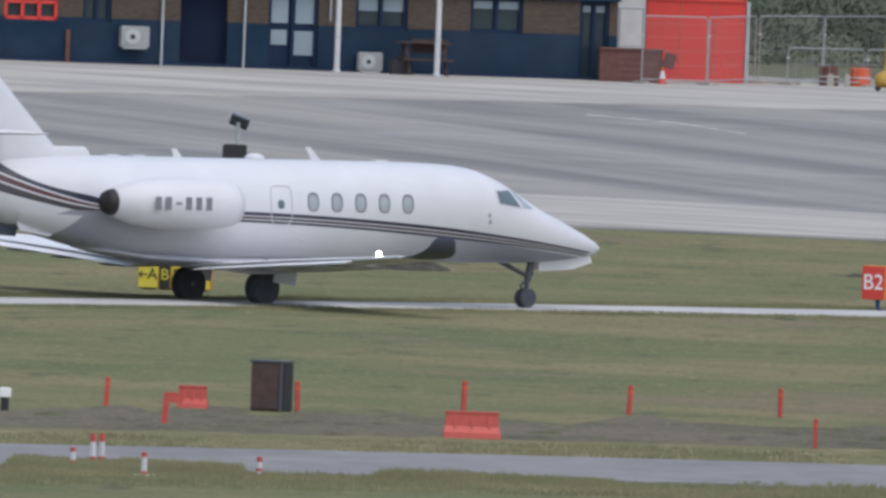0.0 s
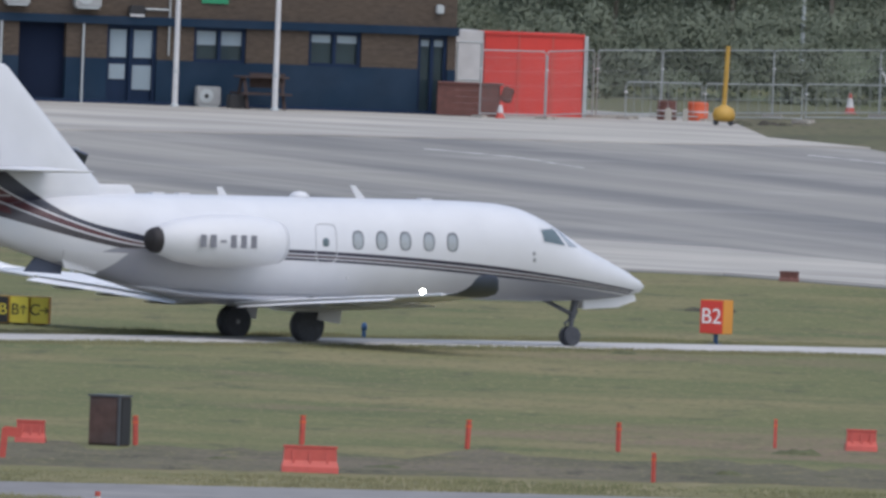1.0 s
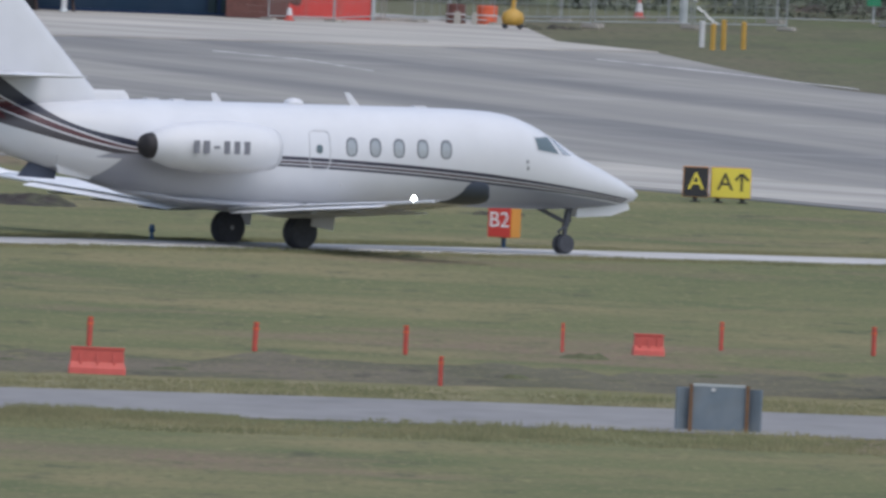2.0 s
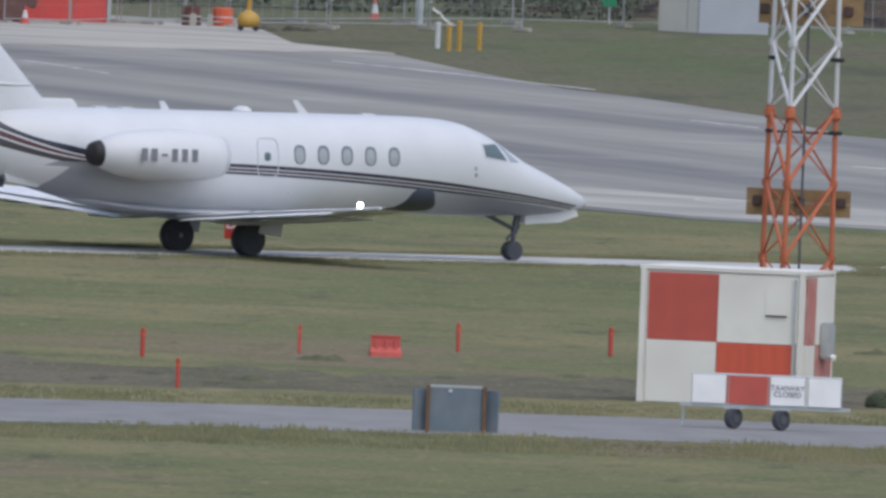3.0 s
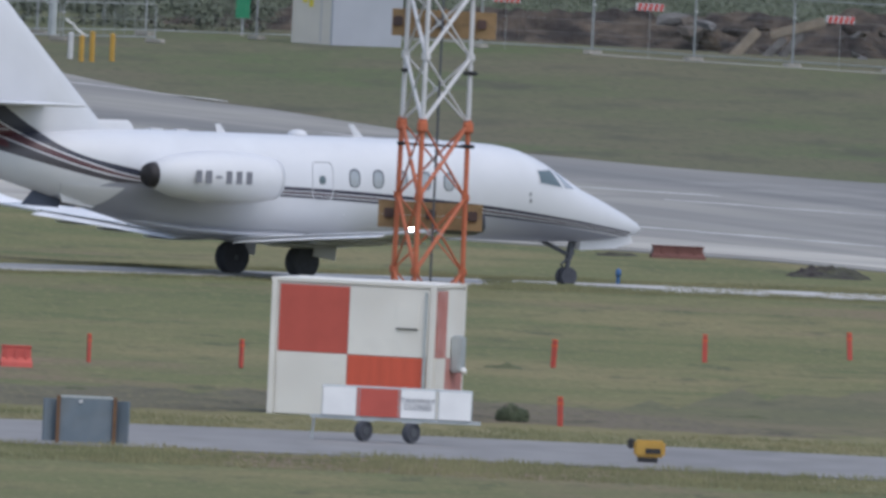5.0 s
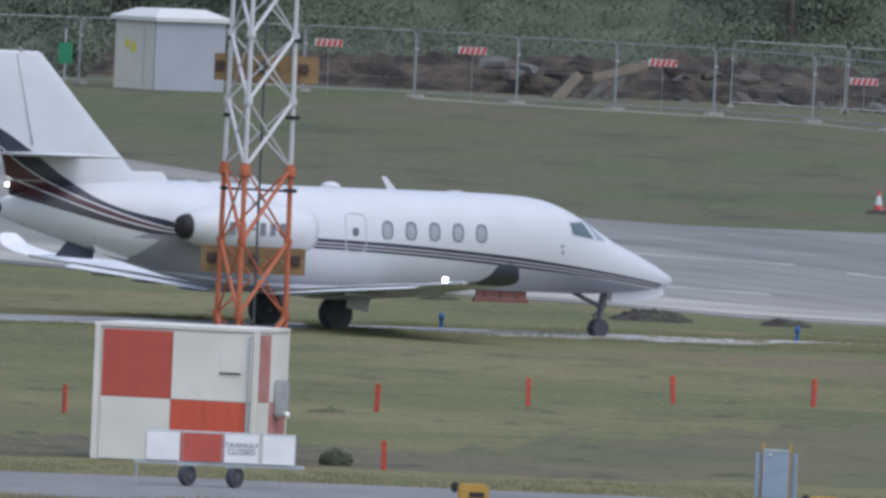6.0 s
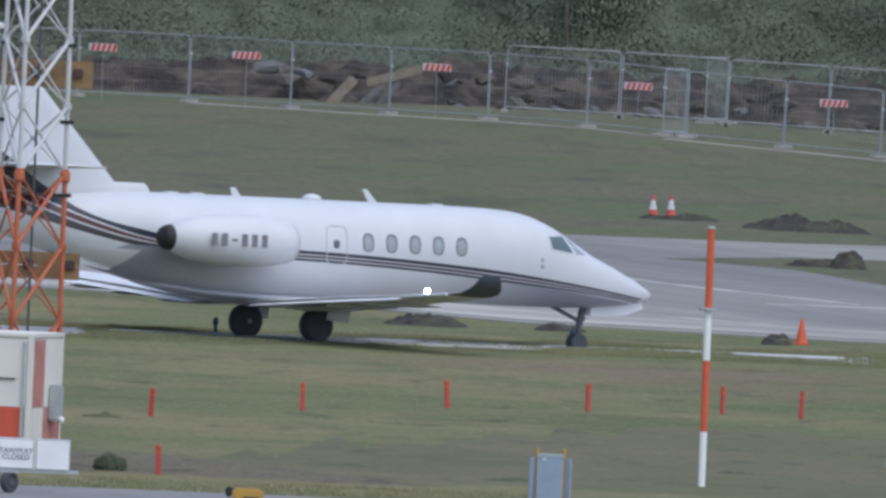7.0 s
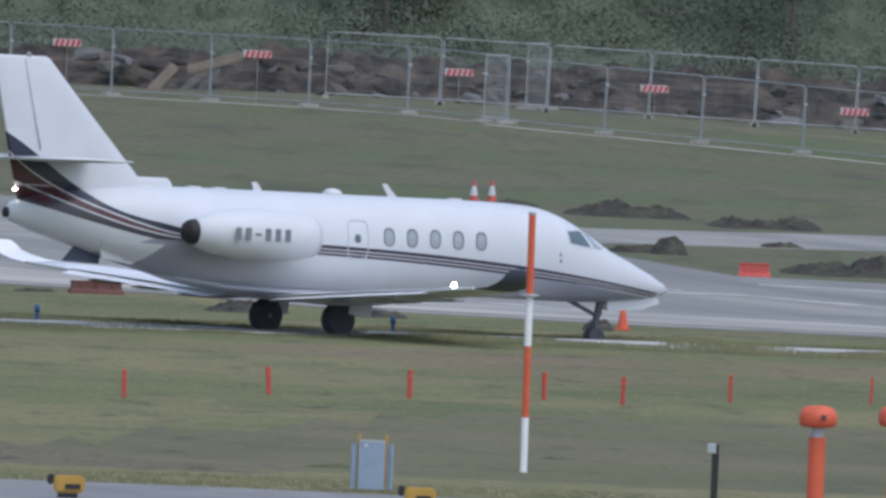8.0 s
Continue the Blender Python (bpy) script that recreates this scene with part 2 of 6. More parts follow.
RED_PLASTIC = material("red_plastic", (0.46, 0.075, 0.055), 0.45, spread=0.12, size=0.2)
ORANGE = material("orange_paint", (0.58, 0.105, 0.04), 0.5, spread=0.12, size=0.2)
MAST_ORANGE = material("faded_orange_paint", (0.44, 0.125, 0.055), 0.6, spread=0.15, size=0.3)
CHECK_RED = material("faded_red_panel", (0.45, 0.085, 0.06), 0.55, spread=0.1, size=0.5)
# hut's side reds, paled in colour for how light falls on that face
CHECK_PALE = material("light_paled_red_panel", (0.42, 0.17, 0.145), 0.6, spread=0.14, size=0.4, stain=(0.48, 0.30, 0.27), stain_size=0.6, stain_amount=0.6)
CHECK_BRIGHT = material("bright_red_panel", (0.56, 0.095, 0.05), 0.45, spread=0.12, size=0.4, stretch=(3, 3, 0.4))
CHECK_WHITE = material("cream_white_panel", (0.74, 0.72, 0.66), 0.55, spread=0.07, size=0.5, stain=(0.60, 0.57, 0.51), stain_size=1.0, stain_amount=0.5)
YELLOW = material("yellow_paint", (0.44, 0.265, 0.045), 0.5, spread=0.1, size=0.2)
YELLOW_SIGN = material("yellow_sign_face", (0.66, 0.56, 0.06), 0.5, spread=0.05)
RED_SIGN = material("red_sign_face", (0.60, 0.055, 0.04), 0.5, spread=0.05)
BLACK = material("black_paint", (0.02, 0.02, 0.022), 0.6)
BLUE = material("blue_fixture_paint", (0.03, 0.10, 0.25), 0.5)
BLUE_GREY = material("blue_grey_panel", (0.27, 0.34, 0.42), 0.55, spread=0.1, size=0.4)
SLATE_SHEET = material("weathered_slate_sheet", (0.135, 0.17, 0.20), 0.6, spread=0.14, size=0.4, stain=(0.17, 0.19, 0.20), stain_size=0.5)
RUSTY_POST = material("rusty_post", (0.15, 0.085, 0.045), 0.85, spread=0.3, size=0.2)
RUST = material("rusty_brown_steel", (0.085, 0.05, 0.042), 0.8, spread=0.3, size=0.25, stain=(0.05, 0.045, 0.045), stain_size=0.5)
BRICK_RED = material("red_brown_skip", (0.125, 0.055, 0.045), 0.85, spread=0.2, size=0.2)
SHED_BEIGE = material("beige_cabin_wall", (0.60, 0.57, 0.50), 0.7, spread=0.06)
SHED_GREY = material("grey_cabin_wall", (0.36, 0.38, 0.42), 0.7, spread=0.06)
SHED_ROOF = material("pale_roof_sheet", (0.60, 0.60, 0.58), 0.6, spread=0.06)
GREEN_SIGN = material("green_sign", (0.02, 0.22, 0.10), 0.5)
LEAF = material("leaf_green", (0.165, 0.195, 0.135), 0.8, spread=0.3, size=1.5, island=True)
LEAF_DARK = material("dark_leaf_green", (0.172, 0.198, 0.142), 0.8, spread=0.2, size=1.5)
BLADE = material("grass_blades", (0.165, 0.172, 0.085), 0.85, spread=0.25, size=3.0, stain=(0.23, 0.20, 0.11), stain_size=6, island=True)
for leaf in (LEAF, LEAF_DARK, BLADE):
    nt = leaf.node_tree
    body, end = nt.nodes["Principled BSDF"], nt.nodes["Material Output"]
    thin, both = nt.nodes.new("ShaderNodeBsdfTranslucent"), nt.nodes.new("ShaderNodeMixShader")
    nt.links.new(body.inputs["Base Color"].links[0].from_socket, thin.inputs["Color"])
    both.inputs[0].default_value = 0.25 if leaf is BLADE else 0.35
    nt.links.new(body.outputs[0], both.inputs[1])
    nt.links.new(thin.outputs[0], both.inputs[2])
    nt.links.new(both.outputs[0], end.inputs["Surface"])
BARK = material("tree_bark", (0.13, 0.115, 0.095), 0.95, spread=0.3, size=0.3)
SHRUB_LEAF = material("dark_bush_leaf", (0.085, 0.105, 0.060), 0.9, spread=0.12, size=0.5)
CLOD = material("dark_tussock", (0.10, 0.105, 0.058), 0.95, spread=0.3, size=0.2)
HILL = material("wooded_hillside", (0.104, 0.124, 0.086), 0.95, spread=0.35, size=1.0, stain=(0.088, 0.104, 0.072), stain_size=4, stain_amount=0.8, bump=0.4, bump_size=0.8)
BOARD = material("ochre_timber_board", (0.25, 0.165, 0.08), 0.85, spread=0.25, size=0.25)
# light grey fairing colour, standing in for underside shade on white paint
BELLY_SHADE = material("shaded_belly_grey", (0.44, 0.45, 0.49), 0.35, spread=0.05, size=0.7, coat=0.1)
OLD_TIMBER = material("grey_timber", (0.22, 0.185, 0.14), 0.9, spread=0.2, size=0.2)
OFF_WHITE = material("weathered_white_casing", (0.30, 0.31, 0.31), 0.55, spread=0.1, size=0.2)
LAMP_GLOW = glow("lit_landing_lamp", (1.0, 0.97, 0.82), 60.0)


# ---- mesh helpers ----
def thing(name, at, label, category, group="", kind=""):
    ob = new(name)
    ob.matrix_world = at
    return tagged(ob, label, category, group, kind)


def part(name, bm, mat, parent=None, label="", smooth=False, at=None):
    me = bpy.data.meshes.new(name)
    bmesh.ops.recalc_face_normals(bm, faces=bm.faces[:])
    if smooth:
        for f in bm.faces:
            f.smooth = True
    bm.to_mesh(me)
    bm.free()
    me.materials.append(mat)
    ob = new(name, me)
    if parent:
        ob.parent = parent
    if at is not None:
        ob.matrix_basis = at
    return tagged(ob, label)


def box(w, d, h, at=None, bm=None, bevel=0.0):
    """A block w x d x h, standing on z = 0 and centred in x and y."""
    bm = bm or bmesh.new()
    m = (at or Matrix()) @ Matrix.Translation((0, 0, h / 2)) @ Matrix.Diagonal((w, d, h, 1))
    r = bmesh.ops.create_cube(bm, size=1, matrix=m)
    if bevel:
        es = list({e for v in r["verts"] for e in v.link_edges})
        bmesh.ops.bevel(bm, geom=es, offset=bevel, segments=2, affect="EDGES", clamp_overlap=True)
    return bm


def tube(points, radius, bm=None, sides=8, radii=None):
    """A round bar along points."""
    bm = bm or bmesh.new()
    pts = [Vector(p) for p in points]
    rings = []
    for i, p in enumerate(pts):
        d = (pts[min(i + 1, len(pts) - 1)] - pts[max(i - 1, 0)]).normalized()
        a = d.orthogonal().normalized() if abs(d.z) > 0.99 else d.cross(Vector((0, 0, 1))).normalized()
        c = d.cross(a)
        r = radii[i] if radii else radius
        rings.append([bm.verts.new(p + r * (math.cos(k * math.tau / sides) * a + math.sin(k * math.tau / sides) * c)) for k in range(sides)])
    for q, r in zip(rings, rings[1:]):
        for k in range(sides):
            bm.faces.new((q[k], q[(k + 1) % sides], r[(k + 1) % sides], r[k]))
    bm.faces.new(rings[0][::-1])
    bm.faces.new(rings[-1])
    return bm


def loft(rings, bm=None, caps=True):
    bm = bm or bmesh.new()
    vs = [[bm.verts.new(p) for p in ring] for ring in rings]
    n = len(vs[0])
    for q, r in zip(vs, vs[1:]):
        for k in range(n):
            bm.faces.new((q[k], q[(k + 1) % n], r[(k + 1) % n], r[k]))
    if caps:
        bm.faces.new(vs[0][::-1])
        bm.faces.new(vs[-1])
    return bm


def turned(profile, sides=20, bm=None, axis="z"):
    """A body turned round an axis from (radius, height) pairs."""
    rings = []
    for r, h in profile:
        ring = []
        for k in range(sides):
            a = k * math.tau / sides
            c, s = r * math.cos(a), r * math.sin(a)
            ring.append({"z": (c, s, h), "y": (c, h, s), "x": (h, c, s)}[axis])
        rings.append(ring)
    return loft(rings, bm)


def slab(outline, top, bottom):
    """A flat sheet with thickness from a plan outline."""
    bm = bmesh.new()
    a = [bm.verts.new((x, y, top)) for x, y in outline]
    c = [bm.verts.new((x, y, bottom)) for x, y in outline]
    bm.faces.new(a)
    bm.faces.new(c[::-1])
    n = len(a)
    for i in range(n):
        bm.faces.new((a[i], c[i], c[(i + 1) % n], a[(i + 1) % n]))
    return bm


def writing(text, size, mat, parent, at, name="lettering"):
    """Raised lettering in the built-in font, turned into a mesh."""
    cu = bpy.data.curves.new(name, "FONT")
    cu.body, cu.size, cu.extrude, cu.align_x, cu.align_y = text, size, 0.004, "CENTER", "CENTER"
    cu.space_line = 0.85
    tmp = new(name, cu)
    me = bpy.data.meshes.new_from_object(tmp.evaluated_get(bpy.context.evaluated_depsgraph_get()))
    bpy.data.objects.remove(tmp)
    me.materials.clear()
    me.materials.append(mat)
    ob = new(name, me)
    ob.parent = parent
    ob.matrix_basis = at
    return ob


FACE = pose(0, 0, 0, 90)  # stands a drawing up, facing south
ROAD_MAT.node_tree.nodes["Principled BSDF"].inputs["Specular IOR Level"].default_value = 0.3
for dull in (NAVY_WALL, NAVY_TRIM, BRICK, DARK_VOID, HILL, EARTH, DARK_EARTH, CLOD, DARK_PAINT):
    dull.node_tree.nodes["Principled BSDF"].inputs["Specular IOR Level"].default_value = 0.1


def dusty_patches(m, colour, size, lo, hi, amount):
    """Pale dried patches with ragged edges over a paving material."""
    nt = m.node_tree
    b = nt.nodes["Principled BSDF"]
    base = b.inputs["Base Color"].links[0].from_socket
    tc, n, r, k = (nt.nodes.new(q) for q in ("ShaderNodeTexCoord", "ShaderNodeTexNoise", "ShaderNodeMapRange", "ShaderNodeMix"))
    n.inputs["Scale"].default_value, n.inputs["Detail"].default_value, n.inputs["Roughness"].default_value = 1 / size, 5, 0.65
    for i, v in enumerate((lo, hi, 0.0, amount)):
        r.inputs[i + 1].default_value = v
    k.data_type = "RGBA"
    nt.links.new(tc.outputs["Object"], n.inputs["Vector"])
    nt.links.new(n.outputs["Fac"], r.inputs[0])
    nt.links.new(r.outputs[0], k.inputs[0])
    nt.links.new(base, k.inputs[6])
    k.inputs[7].default_value = (*colour, 1)
    nt.links.new(k.outputs[2], b.inputs["Base Color"])


TARMAC.node_tree.nodes["Principled BSDF"].inputs["Specular IOR Level"].default_value = 0.3
dusty_patches(TARMAC, (0.36, 0.35, 0.325), 9.0, 0.54, 0.68, 0.45)
dusty_patches(ROAD_MAT, (0.30, 0.285, 0.26), 4.0, 0.58, 0.68, 0.5)
dusty_patches(TARMAC, (0.16, 0.158, 0.155), 7.0, 0.56, 0.70, 0.5)


# ---- ground ----
def dip(x, y):
    """Fall of the grass towards the far east corner."""
    s = min(1.0, max(0.0, (y - 1290) / 95))
    r = min(1.0, max(0.0, (y - 1413) / 20))
    return -0.043 * min(40.0, max(0.0, x - 22)) * s * s * (3 - 2 * s) * (1 - 0.36 * r * r * (3 - 2 * r))


def ground_sheet():
    bm = bmesh.new()
    xs = [-1500, -300, -60, -30, 0, 22, 26, 30, 34, 38, 42, 50, 62, 300, 1500]
    ys = [-300, 300, 850, 1000, 1150, 1290, *range(1300, 1400, 10), 1406, 1413, 1418, 1423, 1428, 1433, 1440, 1450, 1600, 2400, 4600]
    grid = [[bm.verts.new((x, y, dip(x, y))) for x in xs] for y in ys]
    for a, c in zip(grid, grid[1:]):
        for i in range(len(xs) - 1):
            bm.faces.new((a[i], a[i + 1], c[i + 1], c[i]))
    tagged(part("ground", bm, GRASS), "mown airfield grass, olive and straw-coloured with bare patches", "grass", kind="structure")


def taxi_edge(x):
    return 1107.9 + 0.66 * x - 0.0125 * x * x if x < 20 else 1116.1 + 0.06 * (x - 20)


def paving():
    tagged(part("apron", slab([(-120, 1176), (-15.7, 1183), (-8.6, 1181), (-4.5, 1173), (2.2, 1157), (8.6, 1152), (13, 1147), (16.5, 1139), (24, 1134), (32, 1132), (60, 1134),
                               (60, 1185), (31.5, 1194), (27.1, 1197), (24.6, 1216), (21.2, 1224), (25, 1233), (32, 1236.4), (60, 1240), (60, 1268), (32.4, 1257), (24.8, 1251), (16.7, 1249.5), (11.3, 1257.8), (6.5, 1271), (4.5, 1293), (1.0, 1314), (-1.0, 1322), (-3.9, 1346), (-6.2, 1368), (-120, 1368)], 0.03, -0.3), TARMAC),
           "worn grey tarmac apron with dark tyre streaks", "apron", kind="structure")
    tagged(part("pavement", slab([(-120, 1332), (-34.5, 1338), (-26.5, 1347), (-10, 1362), (-5.9, 1366), (-8.9, 1376), (-10.2, 1402), (-14, 1410), (-120, 1402)], 0.06, -0.3), CONCRETE),
           "pale concrete strip in front of the building", "pavement", kind="structure")
    tagged(part("pavement_edge", slab([(-120, 1179), (-15.7, 1184.5), (-8.6, 1182.5), (-4.5, 1175), (2.2, 1159), (8.6, 1154), (13, 1149), (16.5, 1141), (24, 1136), (32, 1134), (60, 1136), (60, 1143), (30, 1143), (18, 1150), (10, 1167), (-2, 1192), (-9, 1214), (-18.7, 1222), (-120, 1218)], 0.055, -0.3), CONCRETE),
           "pale patched concrete along the apron edge", "pavement", kind="structure")
    far = [(x, taxi_edge(x)) for x in range(-60, 61, 4)]
    near = [(x, y - 5.6) for x, y in far][::-1]
    tagged(part("taxiway", slab(far + near, 0.03, -0.3), EDGE_CONCRETE), "narrow pale concrete taxiway strip", "taxiway", kind="structure")
    rf = [(x, 962.2 + 0.26 * x - 0.0105 * x * x if x > -24 else 950) for x in range(-60, 15, 3)] + [(16, 963), (30, 961), (60, 958)]
    rn = [(x, y - 18) for x, y in rf][::-1]
    tagged(part("road", slab(rf + rn, 0.03, -0.3), ROAD_MAT), "grey tarmac perimeter road through the grass", "road", kind="structure")


def strip(name, low, high, z, mat, label, xs=range(-34, 35), steps=1):
    """A band of ground cover between two lines across the field."""
    bm = bmesh.new()
    rows = [[bm.verts.new((x, low(x) + (high(x) - low(x)) * k / steps, dip(x, low(x) + (high(x) - low(x)) * k / steps) + z)) for x in xs] for k in range(steps + 1)]
    for a, c in zip(rows, rows[1:]):
        for i in range(len(a) - 1):
            bm.faces.new((a[i], a[i + 1], c[i + 1], c[i]))
    tagged(part(name, bm, mat), label, "grass", kind="structure")


def wave(x, size, height, seed):
    return height * noise.noise(Vector((x * size, seed, 0))) + 0.5 * height * noise.noise(Vector((x * size * 3.1, seed + 4, 0)))


def road_far(x):
    return 962.2 + 0.26 * x - 0.0105 * x * x if x < 15 else 963.0


ground_sheet()
paving()
FIELD = [k / 2 for k in range(-68, 69)]
strip("verge", lambda x: road_far(x) + 13.5 + wave(x, 0.4, 2.5, 1), lambda x: road_far(x) + 13.5 + wave(x, 0.4, 2.5, 1) + (17.5 + wave(x, 0.3, 6, 7) + wave(x, 1.3, 5, 12)) * max(0.0, min(1.0, (13 - x) / 6)), 0.012, BARE_GRASS, "browned thin grass strip along the marker posts", FIELD)
strip("verge_near", lambda x: road_far(x) - 0.2, lambda x: road_far(x) + 16.5 + wave(x, 0.5, 2.5, 3), 0.008, STRAW, "straw-coloured rough verge beside the road", FIELD)
strip("verge_east", lambda x: road_far(x) + 13 + wave(x, 0.8, 4, 21), lambda x: road_far(x) + 13 + wave(x, 0.8, 4, 21) + max(2.0, 62 * max(0.0, min(1.0, (x - 4) / 14)) + wave(x, 1.4, 14, 25)), 0.005, WORN_GRASS, "dull olive-brown thin grass by the marker posts", [k / 2 for k in range(10, 69)])
strip("verge_far", lambda x: 1186 + wave(x, 0.4, 2, 5), lambda x: 1452, 0.01, FAR_GRASS, "rank grey-green grass beyond the apron, greyed partly for distance haze", [k / 2 for k in range(-30, 124)], 30)


WAYS = [[(-7.6, 1350.5), (-4.0, 1337.5), (0.4, 1319)], [(2.4, 1283), (4.5, 1275)], [(6.5, 1228.5), (9.0, 1225), (13, 1221)], [(2.4, 1177.5), (4.0, 1170), (6.1, 1162)],
        [(23.0, 1172), (26.6, 1173), (30.1, 1165), (34, 1160)], [(27.5, 1186.5), (30.5, 1184), (35, 1182)], [(-18.2, 1337), (-15.6, 1330), (-13.2, 1315)],
        [(19.8, 1196), (21.7, 1188), (25.9, 1174)], [(20.1, 1152), (22, 1149), (24.1, 1142.5)], [(11, 1214), (16, 1207), (19, 1203)], [(9, 1180), (14, 1172), (18, 1165)]]


def worn_lines():
    """Pale worn paint lines along the apron edge."""
    for q, way in enumerate(WAYS):
        bm = bmesh.new()
        z = 0.06 if q == 3 else 0.035
        fine = [(x0 + (x1 - x0) * k / 8, y0 + (y1 - y0) * k / 8) for (x0, y0), (x1, y1) in zip(way, way[1:]) for k in range(8)]
        a = [bm.verts.new((x, y + wave(x, 1.7, 0.7, 2 + q), z)) for x, y in fine]
        c = [bm.verts.new((x, y + 1.4 + wave(x, 2.3, 0.9, 6 + q), z)) for x, y in fine]
        for i in range(len(fine) - 1):
            bm.faces.new((a[i], a[i + 1], c[i + 1], c[i]))
        tagged(part("apron_line", bm, LINE_PAINT), "worn pale line on the apron", "marking", kind="structure")


worn_lines()


# ---- the business jet ----
def ring_at(x, top, bottom, half, n=36, square=2.3):
    zc, rz = (top + bottom) / 2, (top - bottom) / 2
    out = []
    for k in range(n):
        a = k * math.tau / n
        c, s = math.cos(a), math.sin(a)
        out.append((x, half * math.copysign(abs(c) ** (2 / square), c), zc + rz * math.copysign(abs(s) ** (2 / square), s)))
    return out


HULL = [(-8.35, 2.62, 2.34, 0.12), (-8.2, 2.74, 2.26, 0.24), (-7.6, 2.92, 2.06, 0.42), (-7, 3.02, 1.9, 0.55), (-6, 3.13, 1.63, 0.75), (-5, 3.2, 1.38, 0.92), (-4, 3.24, 1.15, 1.03), (-3, 3.25, 0.98, 1.08),
        (-1, 3.25, 0.85, 1.1), (0.5, 3.25, 0.83, 1.1), (2, 3.25, 0.89, 1.1), (3.5, 3.25, 0.98, 1.1), (5, 3.24, 1.01, 1.09), (6, 3.2, 1.0, 1.07), (6.6, 3.09, 1.0, 1.04), (7.2, 2.86, 1.0, 0.97), (7.8, 2.54, 1.01, 0.88), (8.3, 2.27, 1.03, 0.78), (9.0, 1.99, 1.08, 0.6), (9.6, 1.73, 1.15, 0.42), (10.0, 1.53, 1.24, 0.22), (10.15, 1.43, 1.33, 0.07)]


def hull_side(x, z):
    """Half width of the fuselage at x and z."""
    for (x0, t0, b0, h0), (x1, t1, b1, h1) in zip(HULL, HULL[1:]):
        if x0 <= x <= x1:
            k = (x - x0) / (x1 - x0)
            t, b, h = t0 + k * (t1 - t0), b0 + k * (b1 - b0), h0 + k * (h1 - h0)
            s = min(0.999, abs((z - (t + b) / 2) / ((t - b) / 2)))
            return h * (1 - s ** 2.3) ** (1 / 2.3)
    return 0.0


def smooth_hull():
    """Fuselage stations filled in by smooth interpolation."""
    rings = []
    for i in range(len(HULL) - 1):
        p0, p1, p2, p3 = (np.array(HULL[max(0, min(len(HULL) - 1, i + d))]) for d in (-1, 0, 1, 2))
        for k in (0, 0.5):
            q = p1 + k * (p2 - p1) if k == 0 else (-p0 + 9 * p1 + 9 * p2 - p3) / 16
            q[0] = p1[0] + k * (p2[0] - p1[0])
            rings.append(ring_at(*q))
    rings.append(ring_at(*HULL[-1]))
    return loft(rings)


def foil(le, te, y, z, thick, n=9, upright=False):
    """A wing section between leading and trailing edge."""
    pts = []
    for k in range(2 * n):
        a = k * math.tau / (2 * n)
        f = (1 + math.cos(a)) / 2
        t = thick * math.sin(a) * (0.35 + 0.65 * f) * 0.9
        x = te + (le - te) * f
        pts.append((x, y + t, z) if upright else (x, y, z + t))
    return pts


def side_patch(xc, zc, w, h, side, rise=0.012, n=16, power=2.6, skew=0.0):
    """A rounded plate that hugs the fuselage side, like a cabin window."""
    bm = bmesh.new()
    rim, low = [], []
    for k in range(n):
        a = k * math.tau / n
        c, s = math.cos(a), math.sin(a)
        x = xc + w / 2 * math.copysign(abs(c) ** (2 / power), c)
        z = zc + h / 2 * math.copysign(abs(s) ** (2 / power), s)
        x += skew * (z - zc)
        y = hull_side(x, z)
        rim.append(bm.verts.new((x, side * (y + rise), z)))
        low.append(bm.verts.new((x, side * (y - 0.02), z)))
    mid = bm.verts.new((xc, side * (hull_side(xc, zc) + rise + 0.004), zc))
    for k in range(n):
        bm.faces.new((rim[k], rim[(k + 1) % n], mid))
        bm.faces.new((rim[k], low[k], low[(k + 1) % n], rim[(k + 1) % n]))
    return bm


def side_quad(corners, side, rise, n=8, thick=0.03, least=0.0):
    """A four-sided plate that hugs the fuselage side; corners run rear top, front top, front foot, rear foot."""
    (ax, az), (bx, bz), (cx, cz), (dx, dz) = corners
    bm = bmesh.new()
    sheets = []
    for out in (rise, rise - thick):
        rows = []
        for j in range(n + 1):
            v = j / n
            row = []
            for i in range(n + 1):
                u = i / n
                x = (1 - v) * ((1 - u) * ax + u * bx) + v * ((1 - u) * dx + u * cx)
                z = (1 - v) * ((1 - u) * az + u * bz) + v * ((1 - u) * dz + u * cz)
                row.append(bm.verts.new((x, side * (max(least, hull_side(x, z)) + out), z)))
            rows.append(row)
        sheets.append(rows)
        for p, q in zip(rows, rows[1:]):
            for i in range(n):
                bm.faces.new((p[i], p[i + 1], q[i + 1], q[i]))
    t, b = sheets
    for i in range(n):
        for p, q in ((0, 0), (n, n)):
            bm.faces.new((t[p][i], t[p][i + 1], b[q][i + 1], b[q][i]))
            bm.faces.new((t[i][p], t[i + 1][p], b[i + 1][q], b[i][q]))
    return bm


def wing(side):
    secs = [(0.9, 1.95, -1.65, 0.83, 0.21), (2.5, 1.4, -1.62, 0.925, 0.17), (5, 0.7, -1.58, 1.07, 0.13), (8, 0.02, -1.54, 1.22, 0.09), (9.3, -0.3, -1.54, 1.28, 0.07)]
    return loft([foil(le, te, side * y, z, t) for y, le, te, z, t in secs])


